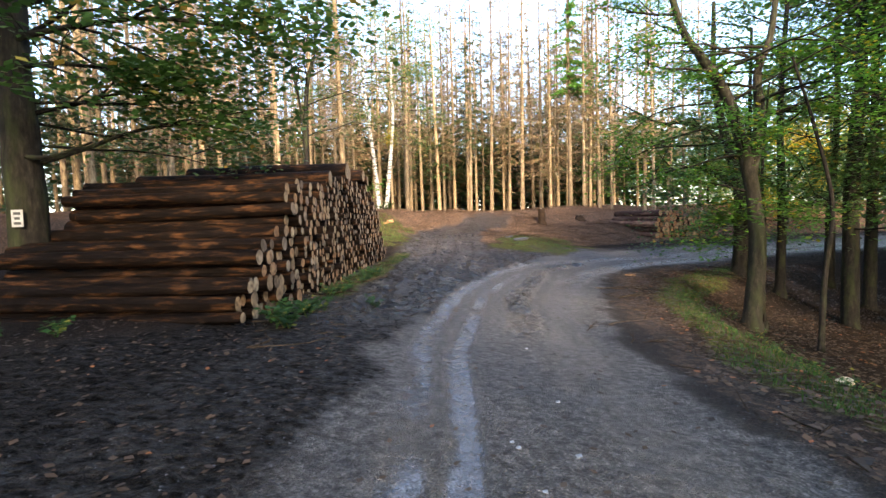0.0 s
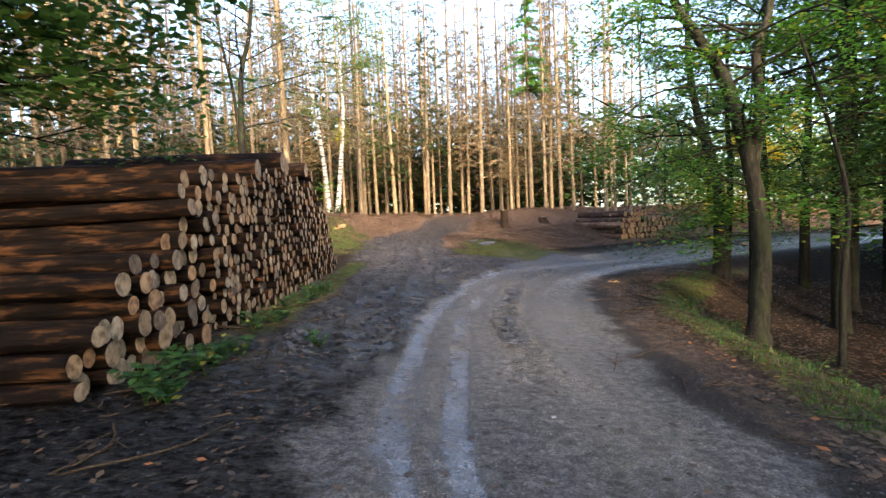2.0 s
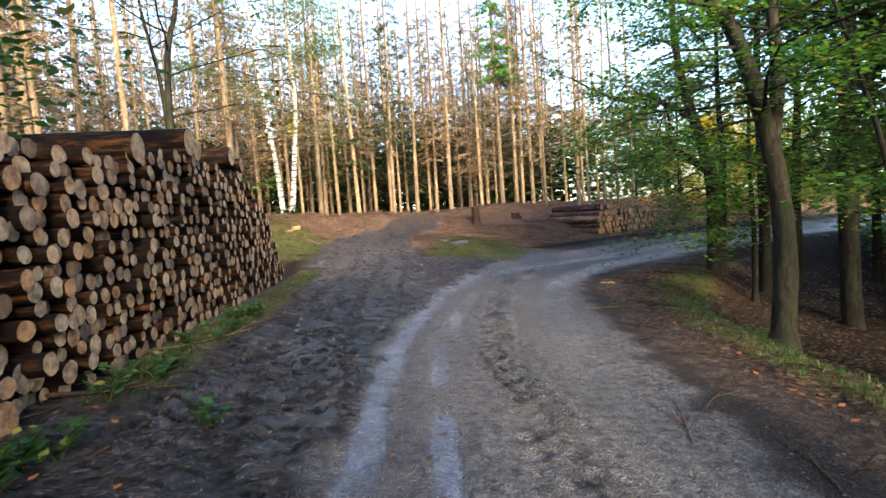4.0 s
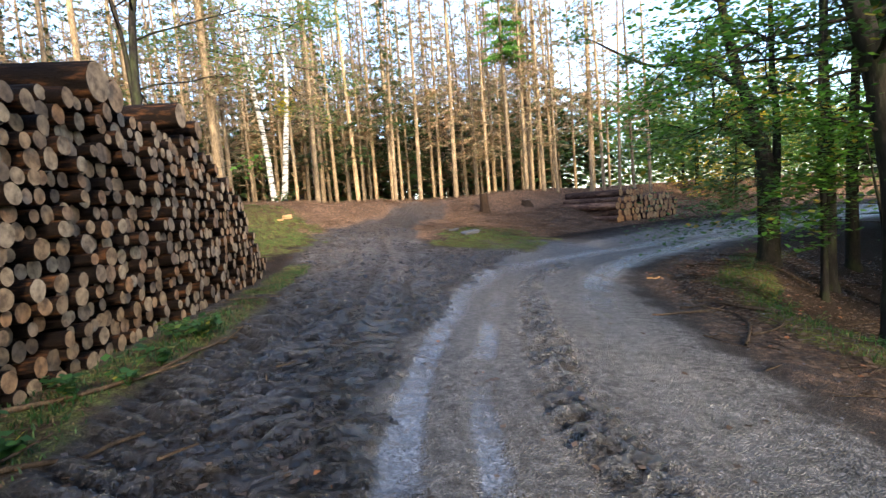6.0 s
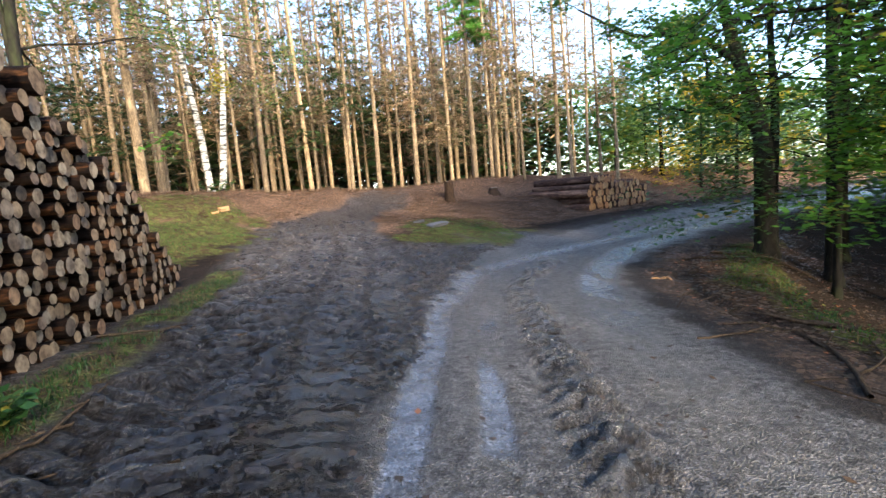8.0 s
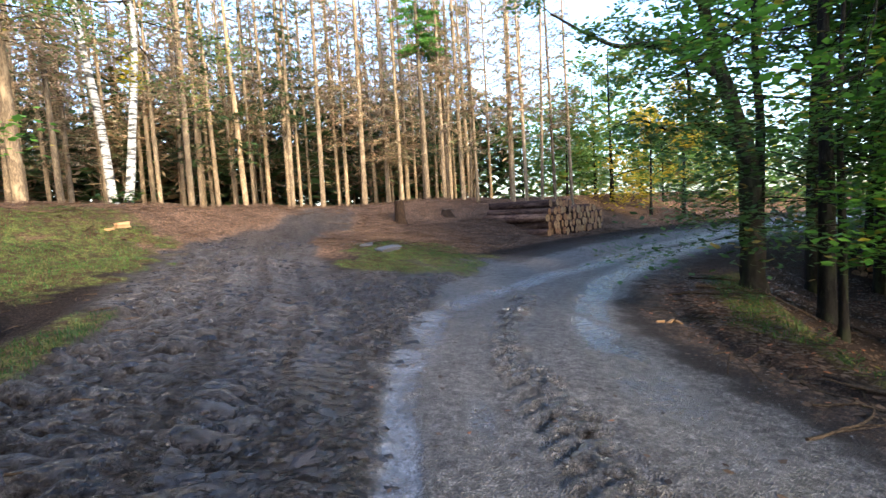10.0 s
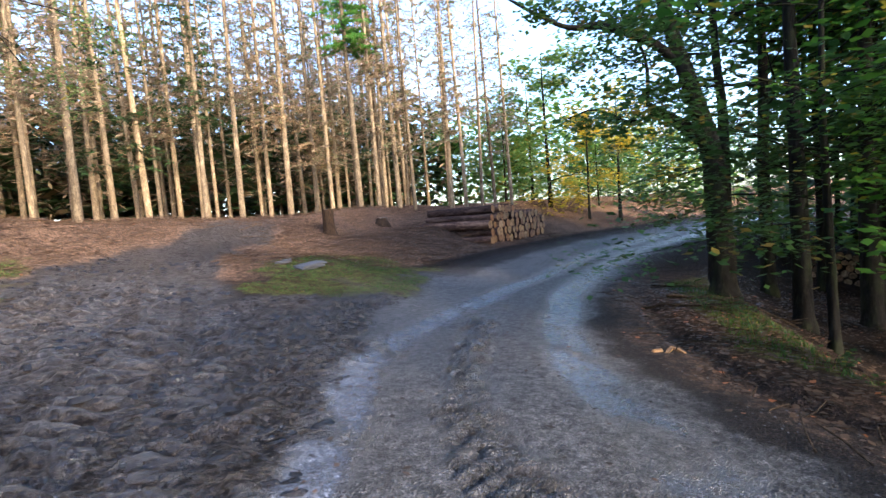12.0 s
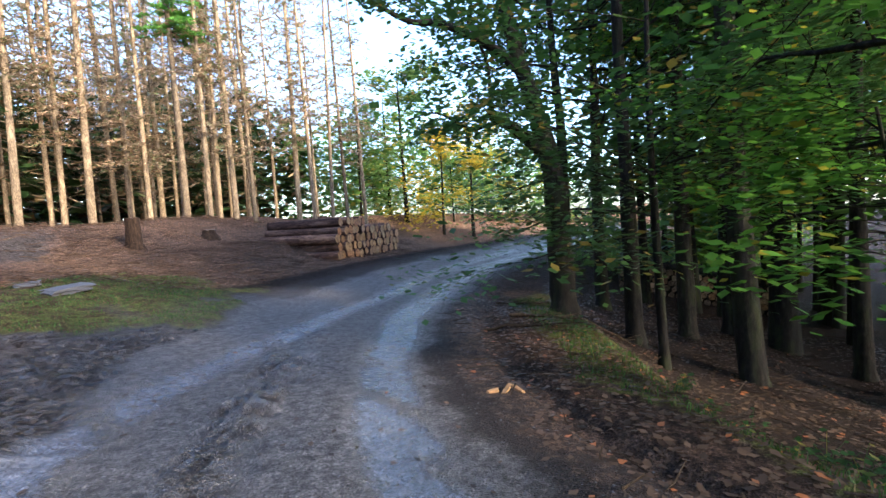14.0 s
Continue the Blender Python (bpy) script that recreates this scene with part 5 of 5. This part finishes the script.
BRUSH = bark_material("brushwood", (0.03, 0.02, 0.014), (0.12, 0.075, 0.05), (0.34, 0.23, 0.15), 6)


def brush(n, x0, x1, y0, y1, label, test, size, mat=TWIG):
    x, y = scatter(n, x0, x1, y0, y1)
    z, zn = surface(x, y)
    k = test(zn, x, y)
    x, y, z = x[k], y[k], z[k]
    g = Geo()
    for a, b, c in zip(x, y, z):
        w, ln = rng.random() * 6.28, size * (0.4 + rng.random())
        d = np.array([math.cos(w), math.sin(w), 0.35 * (rng.random() - 0.3)]) * ln / 2
        m = np.array([a, b, c + 0.02 + 0.05 * rng.random()])
        tube(g, [m - d, m + (rng.random(3) - 0.5) * 0.1 * ln, m + d], [0.012, 0.006], 3)
    return tagged(part("brushwood", g, mat), label, "brushwood", kind="stuff")


brush(4200, -6, 24, 26, 42, "broken twigs and felling debris on the cleared bank", lambda z, x, y: (z["needle"] > 0.4) & (z["mud"] < 0.6), 0.9, BRUSH)
brush(1500, -4, 16, 30.5, 39, "heaped pale branches along the wood's edge", lambda z, x, y: np.abs(y - 35 - 2 * np.sin(x * 0.5)) < 2.5 + rng.random(len(x)), 1.1, BRUSH)
brush(500, 2, 14, 3, 23, "short dead twigs on the right verge", lambda z, x, y: (z["d"] > 2.1), 0.4)
brush(150, -3.4, -0.6, 6, 24, "short dead twigs on the muddy verge", lambda z, x, y: z["d"] < -2, 0.2)
brush(900, 9, 26, 5, 26, "dead sticks on the wood's slope", lambda z, x, y: z["d"] > 5, 0.8)


def stump(x, y, r, h):
    root = thing("tree_stump", pose(x, y, z_at(x, y) - 0.05, 3, -4, 20), "old brown tree stump on the cleared bank", "stump")
    g = Geo()
    w = np.linspace(0, 2 * np.pi, 18, endpoint=False)
    rings = []
    for z, k in ((-0.2, 1.7), (0.05, 1.35), (0.25, 1.05), (h * 0.7, 0.95), (h, 0.92)):
        rr = r * k * (1 + 0.12 * np.sin(5 * w + 1) * max(0.15, 1 - z / h) + 0.08 * (rng.random(18) - 0.5))
        rings.append(np.stack([np.cos(w) * rr, np.sin(w) * rr, np.full(18, z) + (0.05 * rng.random(18) if z == h else 0)], 1))
    k = np.arange(18)
    g.add(np.concatenate(rings), np.concatenate([np.stack([i * 18 + k, i * 18 + (k + 1) % 18, (i + 1) * 18 + (k + 1) % 18, (i + 1) * 18 + k], 1) for i in range(4)]))
    part("bark", g, STUMP_BARK, root)
    t = Geo()
    t.add(np.vstack([rings[-1] - [0, 0, 0.01], [[0, 0, h]]]), [(i, (i + 1) % 18, 18) for i in range(18)])
    part("cut_top", t, SAWN_FAR, root, smoothed=False)


stump(7.4, 35.4, 0.27, 1.2)
stump(10.8, 37.5, 0.3, 0.4)
stump(1.2, 39.5, 0.3, 0.35)


def lump(name, x, y, size, mat, label, category, turn=0, sink=0.3):
    """An uneven block: a broken slab, a stone or a chunk of wood."""
    bm = bmesh.new()
    bmesh.ops.create_cube(bm, size=1)
    bmesh.ops.subdivide_edges(bm, edges=bm.edges[:], cuts=2, use_grid_fill=True)
    for v in bm.verts:
        v.co = v.co * (1 - 0.18 * (v.co.length - 0.5)) + Vector(rng.random(3) - 0.5) * 0.16
        v.co = Vector((v.co.x * size[0], v.co.y * size[1], v.co.z * size[2]))
    me = bpy.data.meshes.new(name)
    bm.to_mesh(me)
    bm.free()
    me.materials.append(mat)
    z = float(surface(np.array([x]), np.array([y]))[0][0])
    ob = new(name, me)
    ob.matrix_world = pose(x, y, z + size[2] * (0.5 - sink), 4, -5, turn)
    return tagged(ob, label, category)


lump("stone_slab", 4.2, 25.7, (0.75, 0.45, 0.12), STONE, "flat grey stone slab lying in the mossy mound", "stone", 25)
lump("stone_slab", 3.7, 26.4, (0.4, 0.25, 0.09), STONE, "flat grey stone slab lying in the mossy mound", "stone", -15)
lump("wood_chunk", -2.95, 27.0, (0.36, 0.2, 0.16), FRESH, "pale split chunk of fresh wood on the mossy verge", "wood", 40)
lump("wood_chunk", -3.2, 26.6, (0.34, 0.1, 0.07), FRESH, "pale split chunk of fresh wood on the mossy verge", "wood", -20)
for dx, dy, sx, turn in ((0, 0, 0.2, 20), (0.1, -0.1, 0.16, 70), (-0.1, 0.1, 0.13, -30), (0.16, 0.05, 0.1, 100)):
    lump("bark_chip", 6.9 + dx, 17.5 + dy, (sx, 0.045, 0.035), FRESH, "splintered orange wood chips at the road edge", "wood chip", turn, 0.1)
lump("wood_block", 7.6, 8.9, (0.36, 0.2, 0.12), plain("pale_wood", (0.5, 0.45, 0.32), 0.8), "pale weathered wood block lying on the slope", "wood", 25, 0.1)
for x, y, s in ((0.55, 2.65, 0.05), (0.45, 3.28, 0.05), (0.48, 3.18, 0.06), (0.88, 3.12, 0.07), (1.0, 4.2, 0.06), (1.1, 6.4, 0.06), (6.2, 13.6, 0.06)):
    lump("stone", x, y, (s * 0.6, s * 0.5, s * 0.2), PALE, "small pale stone pressed into the wet track", "stone", 30 * s)
